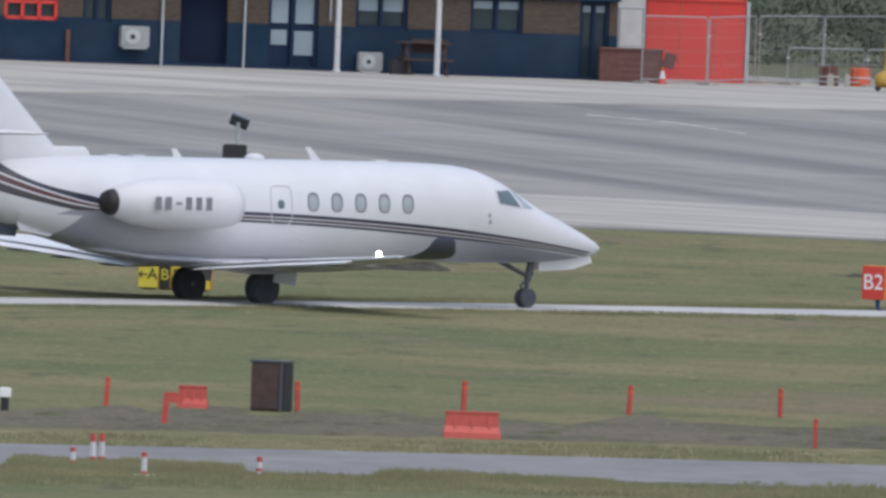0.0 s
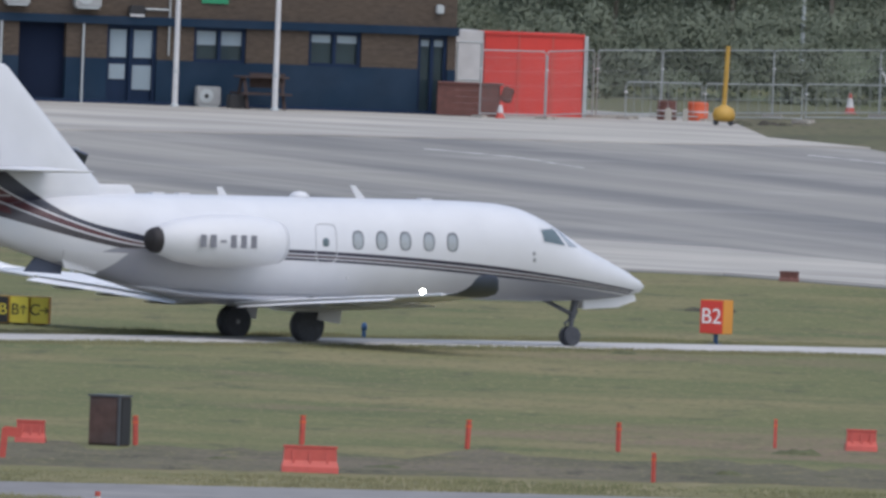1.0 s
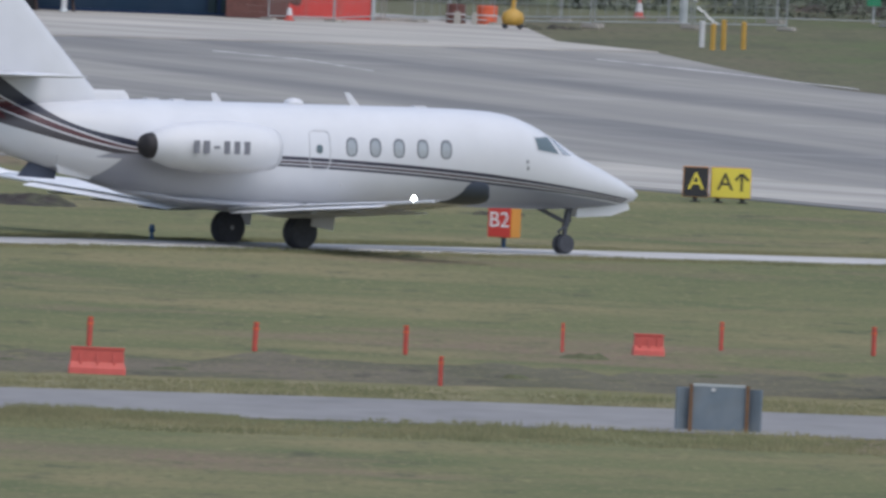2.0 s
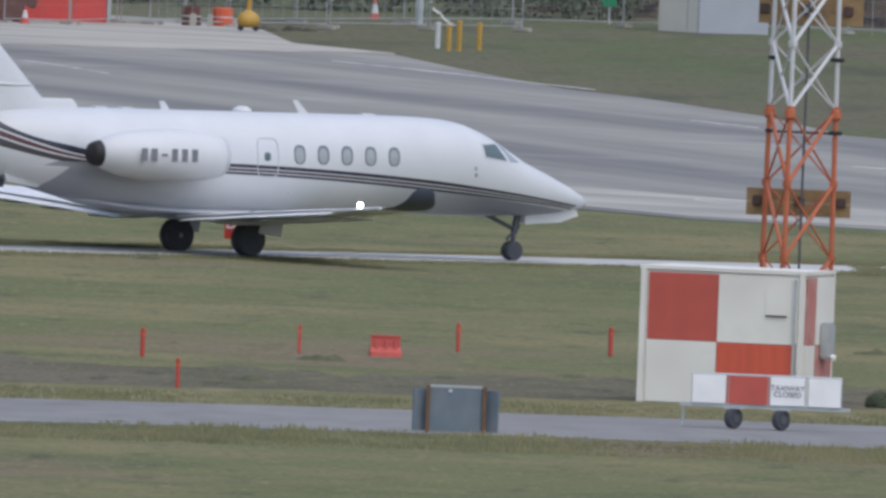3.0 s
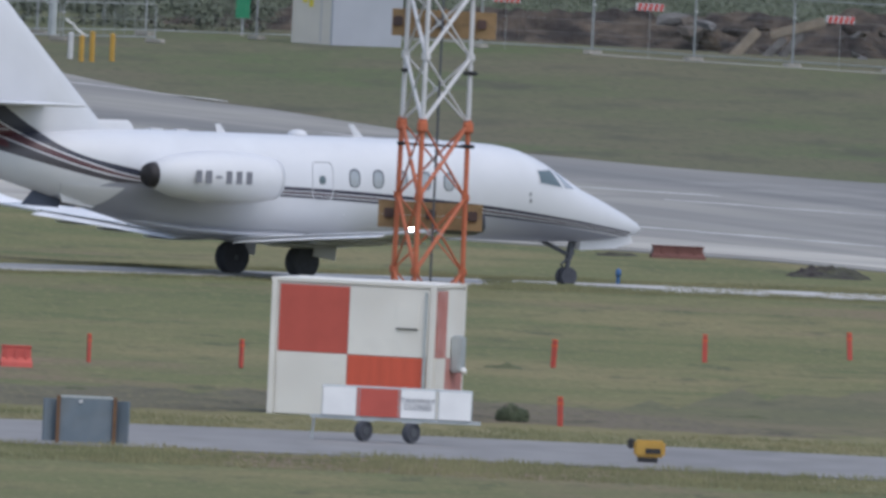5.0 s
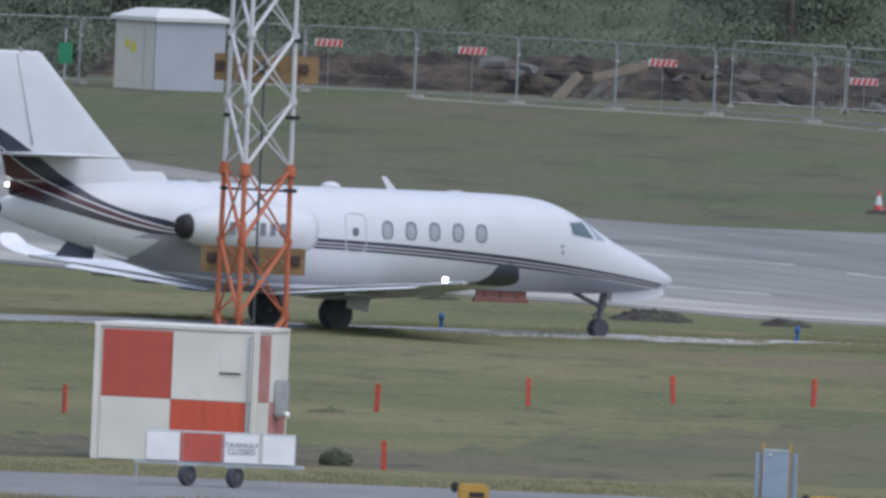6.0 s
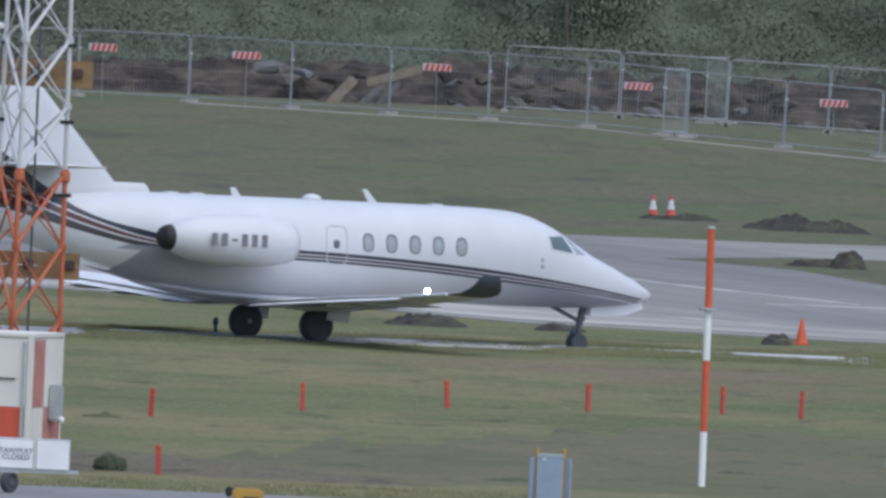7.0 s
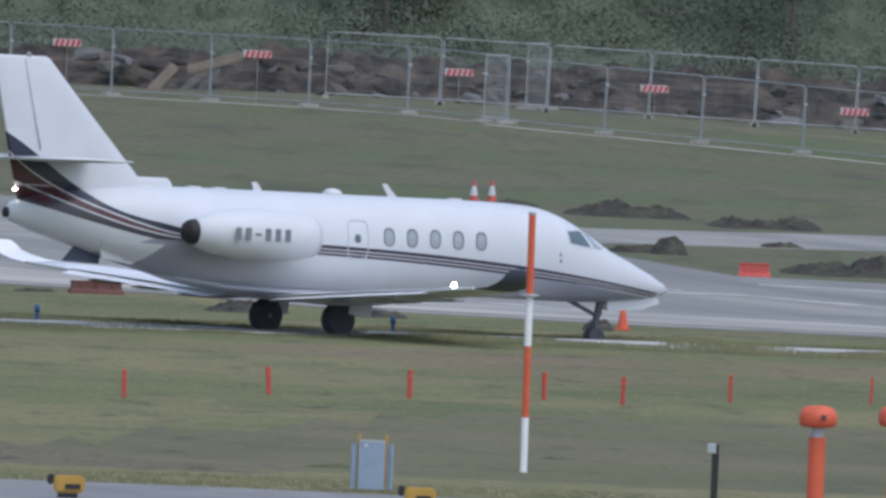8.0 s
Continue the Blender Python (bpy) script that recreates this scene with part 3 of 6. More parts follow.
def winglet(side):
    secs = [(9.3, -0.3, -1.54, 1.28, 0.068), (9.9, -0.5, -1.56, 1.34, 0.06), (10.3, -0.7, -1.6, 1.44, 0.05), (10.52, -0.86, -1.60, 1.54, 0.04), (10.64, -0.94, -1.57, 1.67, 0.03), (10.68, -1.04, -1.50, 1.75, 0.02), (10.69, -1.16, -1.42, 1.775, 0.008)]
    return loft([foil(le, te, side * y, z, t) for y, le, te, z, t in secs])


def wheel_part(name, parent, at, radius, width, gap):
    """A wheel on its axle along y: tyres and hubs."""
    w = new(name)
    w.parent = parent
    w.matrix_basis = at
    for off in (-gap / 2, gap / 2):
        prof = [(radius * 0.55, -width / 2), (radius * 0.9, -width / 2), (radius, -width / 4), (radius, width / 4), (radius * 0.9, width / 2), (radius * 0.55, width / 2)]
        part("tyre", turned([(r, h + off) for r, h in prof], 24, axis="y"), TYRE, w, smooth=False)
        part("rim", turned([(radius * 0.2, off - width * 0.42), (radius * 0.56, off - width * 0.40), (radius * 0.56, off + width * 0.40), (radius * 0.2, off + width * 0.42)], 16, axis="y"), HUB, w, "grey metal wheel hub")
    return w


def business_jet():
    jet = thing("business_jet", Matrix(), "white twin-engined business jet with dark cheat lines, taxiing on its wheels", "aircraft")
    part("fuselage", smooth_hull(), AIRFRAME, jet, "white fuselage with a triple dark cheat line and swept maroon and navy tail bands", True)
    part("belly_fairing", loft([ring_at(x, t, b, h) for x, t, b, h in ((-4.2, 1.25, 1.17, 0.1), (-3.6, 1.2, 1.05, 0.5), (-2.6, 1.1, 0.9, 0.75), (-1, 1.05, 0.80, 0.86), (1, 1.05, 0.80, 0.86), (2.2, 1.05, 0.86, 0.7), (3.2, 1.1, 0.97, 0.2))]), BELLY_SHADE, jet, "belly fairing, light grey for underside shade", True)
    for side in (-1, 1):
        part("wing", wing(side), WING_PAINT, jet, "white wing with polished leading edge", True)
        tip = part("winglet", winglet(side), WING_PAINT, jet, "upturned wingtip, dark blue outside", True)
        tip.data.materials.append(DARK_PAINT)
        for f in tip.data.polygons:
            if f.normal.y * side > 0 or f.normal.z < -0.3:
                f.material_index = 1
        part("leading_edge", loft([foil(le + 0.03, le - 0.12, side * y, z, t * 0.62) for y, le, te, z, t in ((1.2, 1.85, -1.65, 0.85, 0.21), (5, 0.7, -1.58, 1.03, 0.13), (9.25, -0.29, -1.54, 1.277, 0.07))]), BARE_METAL, jet, "polished metal edge", True)
        part("flap", loft([[(fx, fy, fz - 0.17 * max(0.0, -1.1 - fx)) for fx, fy, fz in foil(-1.05, -1.80, side * y, z + 0.015, 0.05)] for y, z in ((1.3, 0.84), (4.2, 1.015), (7.4, 1.19))]), WING_PAINT, jet, "white trailing-edge flap, lowered a little")
        part("trailing_edge", tube([(-1.56, side * 7.45, 1.17), (-1.55, side * 9.3, 1.285)], 0.038, sides=8), WHITE_PAINT, jet)
        for y, z in ((2.6, 0.83), (4.6, 0.94), (6.4, 1.04)):
            part("flap_fairing", loft([[(x, side * y + r * math.cos(k * math.tau / 8), z - 0.08 + r * math.sin(k * math.tau / 8)) for k in range(8)] for x, r in ((0.2, 0.01), (-0.4, 0.05), (-1.0, 0.06), (-1.5, 0.04), (-1.75, 0.01))]), GREY_PAINT, jet, smooth=True)
        # engine
        nac = part("nacelle", turned([(0.36, -1.25), (0.40, -1.05), (0.435, -1.0), (0.475, -1.05), (0.56, -1.5), (0.605, -2.2), (0.59, -3.0), (0.49, -3.75), (0.315, -4.28), (0.28, -4.3)], 32, axis="x"), WHITE_PAINT, jet, "white engine nacelle", True, pose(0, side * 1.72, 2.235))
        part("exhaust", turned([(0.07, -4.62), (0.17, -4.5), (0.23, -4.5), (0.28, -4.4), (0.305, -4.28), (0.26, -4.2)], 24, axis="x"), EXHAUST, nac, "sooty dark exhaust nozzle", True)
        part("intake_lip", turned([(0.37, -1.13), (0.41, -0.98), (0.445, -0.975), (0.485, -1.08), (0.43, -1.11)], 32, axis="x"), GREY_PAINT, nac, "grey intake lip", True)
        part("fan", turned([(0.40, -1.30), (0.40, -1.32)], 24, axis="x"), EXHAUST, nac, "dark fan face")
        part("pylon", loft([foil(-1.5, -4.1, side * y, 2.38, 0.13) for y in (0.85, 1.3)]), WHITE_PAINT, jet)
        # tail plane
        part("tailplane", loft([foil(le, te, side * y, z, t) for y, le, te, z, t in ((0.05, -6.25, -8.75, 3.74, 0.1), (2, -6.9, -8.85, 3.76, 0.08), (4.0, -7.55, -8.95, 3.78, 0.045))]), WHITE_PAINT, jet, smooth=True)
        # main gear
        leg = part("main_leg", tube([(0.15, side * 1.35, 1.0), (0.2, side * 1.42, 0.62), (0.0, side * 1.46, 0.37)], 0.09), DARK_STRUT, jet, "grey trailing-link gear leg")
        part("gear_door", box(0.62, 0.03, 0.52, pose(0.44, side * 1.72, 0.46, 0, 8, 0), bevel=0.01), GREY_PAINT, leg, "pale grey undercarriage door")
        # windows
        for i in range(5):
            pane = part("cabin_window", side_patch(1.60 + 0.645 * i, 2.318, 0.31, 0.44, side, 0.008), WINDOW_RIM, jet, "oval cabin window with a dark rim")
            part("pane", side_patch(1.59 + 0.645 * i, 2.305, 0.235, 0.36, side, 0.014), GLASS_PALED, pane, "cabin pane, paled in colour for reflected sky")
    for side in (-1, 1):
        part("cockpit_frame", side_quad([(6.68, 2.68), (7.22, 2.71), (7.47, 2.25), (6.72, 2.34)], side, 0.008), GREY_PAINT, jet, "pale grey frame of the side window")
        part("cockpit_side_window", side_quad([(6.73, 2.645), (7.19, 2.67), (7.41, 2.29), (6.76, 2.375)], side, 0.014), COCKPIT_GLASS, jet, "dark cockpit side window")
        part("windscreen", side_quad([(7.30, 2.665), (7.42, 2.60), (7.86, 2.25), (7.54, 2.265)], side, 0.01), WINDSCREEN, jet, "windscreen pane, paled in colour for reflected sky")
    # exit door outline and its small window
    for side in (-1,):
        loop = []
        for k in range(40):
            a = k * math.tau / 40
            c, q = math.cos(a), math.sin(a)
            ex, ez = 0.735 + 0.28 * math.copysign(abs(c) ** 0.35, c), 2.23 + 0.44 * math.copysign(abs(q) ** 0.35, q)
            loop.append((ex, side * (hull_side(ex, ez) + 0.004), ez))
        part("door_outline", tube(loop + loop[:1], 0.014, sides=5), GREY_PAINT, jet, "thin pale seam of the emergency exit")
    part("door_window", side_patch(0.72, 2.25, 0.17, 0.2, -1), COCKPIT_GLASS, jet, "small round door window")
    # fin and dorsal fillet
    part("fin", loft([foil(le, te, 0, z, t, upright=True) for z, le, te, t in ((2.7, -4.1, -8.05, 0.17), (3.3, -4.62, -8.22, 0.17), (3.8, -5.12, -8.36, 0.15), (5.0, -6.32, -8.66, 0.11), (6.04, -7.34, -8.88, 0.07), (6.11, -7.46, -8.86, 0.03))]), AIRFRAME, jet, "white fin with navy and maroon bands at its foot", True)
    part("dorsal_fillet", loft([foil(le, te, 0, z, t, upright=True) for z, le, te, t in ((3.1, -3.7, -5.6, 0.13), (3.36, -3.85, -5.6, 0.09), (3.44, -3.95, -5.6, 0.05))]), WHITE_PAINT, jet)
    for zz in range(7):
        z = 3.95 + zz * 0.3
        part("hinge_gap", box(0.012, 0.25 - zz * 0.02, 0.285, pose(-7.55 - (z - 3.95) * 0.25, 0, z, 0, -14, 0)), GREY_PAINT, jet)
    bc = part("beacon", turned([(0.06, 6.09), (0.06, 6.13), (0.04, 6.18), (0.01, 6.20)], 12), OFF_WHITE, jet, "small pale beacon lens", True, pose(-7.95, 0, 0))
    part("tail_lamp", turned([(0.025, 0), (0.025, 0.05), (0.01, 0.07)], 10), LAMP_GLOW, jet, "lit white tail lamp", True, pose(-8.12, 0, 3.02, 0, -90, 0))
    part("tail_cone_cap", turned([(0.13, 0), (0.12, -0.1), (0.03, -0.14)], 12, axis="x"), EXHAUST, jet, "dark tail outlet", True, pose(-8.3, 0, 2.48))
    part("wing_lamp", turned([(0.04, -0.03), (0.052, 0.02), (0.035, 0.05), (0.012, 0.06)], 14, axis="x"), LAMP_GLOW, jet, "bright lit wing lamp", True, pose(-1.52, -8.45, 1.33, 0, 0, 200))
    part("side_lamp", turned([(0.022, -0.02), (0.022, 0.01), (0.01, 0.015)], 10, axis="y"), WHITE_POLE, jet, "small white lamp", True, pose(1.34, -1.09, 1.45, 0, 0, 180))
    for x, z in ((6.45, 2.1), (6.47, 1.95)):
        part("static_port", side_patch(x, z, 0.07, 0.09, -1), STRUT_METAL, jet)
    # aerials on the spine
    for x, h, lean in ((2.35, 0.30, -0.2), (-1.42, 0.2, -0.06)):
        part("blade_aerial", loft([foil(x + 0.16, x - 0.1, 0, 3.22, 0.02, upright=True), foil(x + 0.04 + lean, x - 0.1 + lean, 0, 3.24 + h, 0.012, upright=True)]), WHITE_PAINT, jet)
    part("satcom_dome", turned([(0.24, 0), (0.22, 0.08), (0.13, 0.14), (0.02, 0.16)], 14), WHITE_PAINT, jet, "", True, pose(0.68, 0, 3.22))
    for x in (-3.2, -2.5, 4.1):
        part("spine_vent", box(0.34, 0.2, 0.06, pose(x, 0, 3.22), bevel=0.02), WHITE_PAINT, jet)
    # registration, as plain bars on the near nacelle
    for i in range(6):
        w, h = (0.165, 0.29) if i != 2 else (0.17, 0.055)
        part("marking_bar", box(w * 0.92, 0.012, h, pose(-3.42 + 0.273 * i, -2.318, 2.245 - h / 2)), MARKING, jet, "dark marking bar")
    # nose gear
    leg = part("nose_leg", tube([(8.35, 0, 1.15), (8.24, 0, 0.62), (8.24, 0, 0.60), (8.2, 0, 0.22)], 0.07, radii=(0.085, 0.085, 0.06, 0.055)), DARK_STRUT, jet, "grey metal nose leg")
    part("drag_brace", tube([(7.35, 0, 1.08), (8.24, 0, 0.72)], 0.05), DARK_STRUT, leg)
    part("torque_link", tube([(8.26, 0, 0.66), (8.05, 0, 0.5), (8.2, 0, 0.3)], 0.035), DARK_STRUT, leg)
    part("taxi_lamp", turned([(0.07, 0), (0.07, 0.06)], 10, axis="x"), HUB, leg, "", True, pose(8.3, 0, 0.78))
    for side in (-1, 1):
        part("nose_gear_door", loft([[(8.4, side * 0.2 + q, 0.84), (9.35, side * 0.2 + q, 0.90), (9.85, side * 0.2 + q, 1.06), (9.8, side * 0.2 + q, 1.2), (8.4, side * 0.2 + q, 1.12)] for q in (-0.015, 0.015)]), WHITE_PAINT, jet, "white nose-wheel door hanging open")
        part("axle_hub", turned([(0.06, 0), (0.06, 0.3)], 8, axis="y"), STRUT_METAL, jet, at=pose(0, side * 1.46 - 0.15, 0.36))
    # dark paint stands in for shade on the far ventral fin
    part("ventral_fin", loft([[(-6.75, 0.03, 1.42), (-5.75, 0.03, 1.38), (-5.75, -0.03, 1.38), (-6.75, -0.03, 1.42)], [(-6.35, 0.05, 1.85), (-5.7, 0.05, 1.75), (-5.7, -0.05, 1.75), (-6.35, -0.05, 1.85)]]), DARK_PAINT, jet, "ventral fin under the tail, painted dark for shade")
    part("ventral_strake", side_quad([(-6.1, 1.94), (-4.55, 1.90), (-5.1, 1.40), (-5.92, 1.52)], -1, 0.03, 8, 0.05, 0.42), WHITE_PAINT, jet, "white strake under the tail")
    wheels = [wheel_part("main_wheel", jet, pose(0, side * 1.5, 0.38), 0.38, 0.18, 0.2) for side in (-1, 1)]
    wheels.append(wheel_part("nose_wheel", jet, pose(8.2, 0, 0.22), 0.22, 0.11, 0.2))
    return jet, wheels


jet, jet_wheels = business_jet()


# ---- the terminal building and what stands by it ----
def terminal():
    at = pose(-26.15, 1390.6, 0, 0, 0, 15)
    b = thing("terminal_building", at, "two-storey tan brick building with navy lower walls and window frames", "building")
    left, right = -16.0, 8.3
    holes = [(-10.0, -8.4, 1.25, 2.35), (-7.66, -6.8, 1.25, 2.35), (-4.75, -3.34, 0.0, 2.35), (-2.12, -0.63, 0.0, 2.35), (0.47, 2.03, 1.33, 2.35), (3.90, 5.47, 1.33, 2.35), (7.17, 8.05, 0.0, 2.35)]

    def course(name, z0, z1, mat, label, proud=0.0):
        blocks, u = [], left
        for h0, h1, a, c in holes:
            if a < z1 and c > z0:
                blocks.append((u, h0, z0, z1))
                if a > z0:
                    blocks.append((h0, h1, z0, a))
                if c < z1:
                    blocks.append((h0, h1, c, z1))
                u = h1
        blocks.append((u, right, z0, z1))
        for u0, u1, b0, b1 in blocks:
            part(name, box(u1 - u0, 0.35 + proud, b1 - b0, pose((u0 + u1) / 2, 0.175 - proud / 2, b0)), mat, b, label)

    course("lower_wall", 0.0, 1.36, NAVY_WALL, "navy painted lower wall", 0.03)
    course("brick_wall", 1.36, 2.35, BRICK, "tan brick wall between the windows")
    part("fascia", box(right - left + 0.1, 0.5, 0.24, pose((left + right) / 2, 0.12, 2.35)), NAVY_WALL, b, "navy band over the windows")
    part("upper_wall", box(right - left, 0.34, 3.9, pose((left + right) / 2, 0.175, 2.59)), BRICK, b, "brown upper wall")
    part("end_wall", box(0.35, 11.6, 6.49, pose(right - 0.18, 6.16, 0)), BRICK, b)
    part("end_wall", box(0.35, 11.6, 6.49, pose(left + 0.18, 6.16, 0)), BRICK, b)
    part("back_wall", box(right - left - 0.72, 0.35, 6.49, pose((left + right) / 2, 11.78, 0)), BRICK, b)
    part("roof", box(right - left + 0.6, 12.6, 0.3, pose((left + right) / 2, 6, 6.5)), GALV, b, "flat grey roof")
    part("plinth", box(right - left, 0.06, 0.16, pose((left + right) / 2, -0.07, 0)), NAVY_TRIM, b)

    def opening(name, h0, h1, z0, z1, panes, label, back=PANE_DARK):
        w = part(name, box(h1 - h0, 0.04, z1 - z0, pose((h0 + h1) / 2, 0.24, z0)), back, b, label)
        bm = bmesh.new()
        for x in (h0 + 0.05, (h0 + h1) / 2, h1 - 0.05):
            box(0.1, 0.12, z1 - z0, pose(x, 0.14, z0), bm)
        for z in (z0, z1 - 0.1):
            box(h1 - h0 - 0.2, 0.11, 0.1, pose((h0 + h1) / 2, 0.14, z), bm)
        part("frame", bm, NAVY_TRIM, w, "navy frame")
        for x0, x1, y0, y1, mat in panes:
            part("pane", box(x1 - x0, 0.03, y1 - y0, pose((x0 + x1) / 2, 0.2, y0)), mat, w)

    opening("double_door", -2.12, -0.63, 0.0, 2.35, [(-2.06, -1.5, 1.4, 2.2, PANE), (-1.28, -0.70, 1.4, 2.2, PANE), (-2.06, -1.52, 0.77, 1.2, PANE), (-1.30, -0.72, 0.48, 1.18, PANE)], "navy glazed double door", NAVY_TRIM)
    opening("window", 0.47, 2.03, 1.33, 2.35, [(0.56, 1.16, 1.84, 2.26, PANE), (1.30, 1.93, 1.84, 2.26, PANE)], "navy-framed window with half-drawn pale blinds")
    opening("window", 3.90, 5.47, 1.33, 2.35, [(4.0, 4.58, 2.02, 2.27, PANE), (4.78, 5.38, 2.02, 2.27, PANE)], "navy-framed window with short pale blinds")
    opening("door", 7.17, 8.05, 0.0, 2.35, [(7.26, 7.53, 2.02, 2.2, PANE), (7.66, 7.95, 2.02, 2.2, PANE)], "narrow navy door")
    opening("window", -7.66, -6.8, 1.25, 2.35, [], "dark narrow window")
    # near-black sheet closes the recess, its shade put into the colour
    w = part("doorway_shade", box(1.41, 0.04, 2.35, pose(-4.045, 0.3, 0)), DARK_VOID, b, "doorway backed by a dark sheet for its shade")
    w = part("red_window", box(1.6, 0.04, 1.1, pose(-9.2, 0.22, 1.25)), PANE_DARK, b, "red-framed window")
    bm = bmesh.new()
    for x in (-9.95, -9.45, -8.95, -8.45):
        box(0.1, 0.12, 1.1, pose(x, 0.08, 1.25), bm)
    for z in (1.25, 1.72, 2.25):
        box(1.6, 0.1, 0.1, pose(-9.2, 0.07, z), bm)
    part("frame", bm, RED_PANEL, w, "bright red frame")
    for u, r, z in ((-2.85, 0.035, 2.5), (-5.3, 0.04, 2.5), (-0.30, 0.025, 3.4)):
        part("downpipe", tube([(u, -0.09, 0.05 if u < -1 else 1.5), (u, -0.09, z)], r), GALV, b, "thin grey downpipe")
    part("conduit", tube([(-1.1, -0.05, 2.82), (-0.30, -0.05, 2.82)], 0.03), GALV, b)
    lamp = part("wall_lamp", box(0.5, 0.22, 0.3, pose(-1.3, -0.12, 2.62), bevel=0.05), BLACK, b, "dark wall lamp")
    part("lamp_glass", box(0.42, 0.04, 0.10, pose(-1.3, -0.2, 2.60)), WHITE_POLE, lamp)
    part("floodlight", box(0.22, 0.2, 0.26, pose(7.75, -0.1, 2.98), bevel=0.03), GALV, b)
    part("green_sign", box(0.8, 0.04, 0.28, pose(1.05, -0.03, 3.05)), GREEN_SIGN, b, "small green sign")
    part("brown_post", box(0.12, 0.1, 1.0, pose(-8.1, -0.1, 0)), BRICK_RED, b)
    return b


def aircon(x, y, z, w, h):
    a = thing("air_conditioner", pose(x, y, z, 0, 0, 15), "white wall-mounted air conditioning unit with a round fan", "air conditioner", "air conditioners on the building")
    part("casing", box(w, 0.3, h, bevel=0.03), OFF_WHITE, a)
    part("fan_grille", turned([(h * 0.36, -0.17), (h * 0.38, -0.155), (h * 0.38, -0.14)], 20, axis="y"), GALV, a, "grey fan grille", at=pose(-w * 0.1, 0, h / 2))
    part("fan_boss", turned([(h * 0.12, -0.185), (h * 0.12, -0.15)], 12, axis="y"), BLACK, a, at=pose(-w * 0.1, 0, h / 2))
    part("bracket", box(w * 0.8, 0.34, 0.04, pose(0, 0.02, -0.04)), GALV, a)


def on_wall(u, out=0.2):
    return -26.15 + u * 0.966 + out * 0.259, 1390.6 + u * 0.259 - out * 0.966


def flag_pole(x, y, tall):
    p = thing("white_pole", pose(x, y, 0.05, 0, 0.0, 0), "tall slim white pole in front of the building", "pole", "white poles")
    part("shaft", tube([(0, 0, 0), (0, 0, 1.9), (0, 0, tall)], 0.07, radii=(0.085, 0.075, 0.06)), WHITE_POLE, p)
    part("base_collar", turned([(0.13, 0), (0.13, 0.05), (0.08, 0.12)], 12), GALV, p)
    part("clamp", turned([(0.095, 1.0), (0.095, 1.06)], 10), GALV, p)


terminal()
for u, z, w, h in ((-6.15, 0.55, 0.85, 0.62), (-2.8, 2.82, 0.8, 0.6), (-4.9, 2.85, 0.75, 0.6)):
    aircon(*on_wall(u), z, w, h)
x, y = on_wall(0.85, 0.35)
aircon(x, y, 0.1, 0.72, 0.55)
flag_pole(-26.15, 1388.6, 7.0)
flag_pole(-23.25, 1388.4, 7.0)


BENCH = material("dark_stained_bench", (0.055, 0.037, 0.033), 0.85, spread=0.2, size=0.2)


def picnic_bench(x, y):
    t = thing("picnic_bench", pose(x, y, 0.06, 0, 0, 15), "dark brown wooden picnic bench by the wall", "bench")
    part("tabletop", box(1.5, 0.7, 0.05, pose(0, 0, 0.9)), BENCH, t)
    for s in (-1, 1):
        part("seat", box(1.5, 0.25, 0.05, pose(0, s * 0.62, 0.42)), BENCH, t)
        for q in (-0.55, 0.55):
            part("leg", tube([(q, s * 0.7, 0), (q, s * 0.15, 0.9)], 0.05, sides=4), BENCH, t)
    part("back_board", box(1.05, 0.05, 0.42, pose(0.25, 0.3, 0.62)), BENCH, t, "reddish brown board")
    part("crate", box(0.55, 0.4, 0.4, pose(-0.75, -0.2, 0), bevel=0.02), BLACK, t)


x, y = on_wall(2.2, 1.3)
picnic_bench(x, y)


def red_container():
    c = thing("site_container", pose(-16.35, 1396.6, 0.03, 0, 0, 10), "bright red steel site container with a white end panel", "container")
    part("red_front", box(2.95, 2.4, 2.42, pose(0.45, 1.2, 0), bevel=0.03), RED_PANEL, c, "flat bright red side")
    part("white_panel", box(0.90, 2.3, 2.44, pose(-1.48, 1.2, 0), bevel=0.02), WHITE_POLE, c, "white end panel")
    for i in range(2):
        part("seam", box(0.04, 0.02, 2.3, pose(0.0 + i * 1.0, -0.012, 0.06)), CHECK_RED, c, "darker vertical seam")
    part("top_rail", box(2.95, 0.06, 0.08, pose(0.45, -0.02, 2.36)), RED_PANEL, c)
    part("corner_post", box(0.1, 0.1, 2.4, pose(1.98, 0.0, 0)), GALV, c, "grey corner post")
    r = thing("handrail", pose(-17.75, 1394.5, 0.06), "dark tubular handrail at the container door", "handrail")
    for q in (-0.35, 0.35):
        part("post", tube([(q, 0, 0), (q, 0, 2.1)], 0.035), GALV, r)
    for z in (1.0, 2.1):
        part("rail", tube([(-0.35, 0, z), (0.35, 0, z)], 0.03), GALV, r)


red_container()


def skip():
    s = thing("skip", pose(-17.7, 1391.6, 0.06), "red-brown slatted timber bin on the pavement", "bin")
    for i in range(5):
        part("slat", box(1.75, 0.06, 0.182, pose(0, -0.4, 0.02 + i * 0.185)), BRICK_RED, s)
        part("slat", box(0.06, 0.8, 0.183, pose(0.88, 0.03, 0.02 + i * 0.185)), BRICK_RED, s)
        part("slat", box(0.06, 0.8, 0.183, pose(-0.88, 0.03, 0.02 + i * 0.185)), BRICK_RED, s)
    part("rim", box(1.9, 0.95, 0.05, pose(0.05, 0, 0.93)), BRICK_RED, s)
    part("spout", box(0.35, 0.5, 0.45, pose(1.05, -0.1, 0.45, 0, 18, 0), bevel=0.04), BRICK_RED, s)


skip()


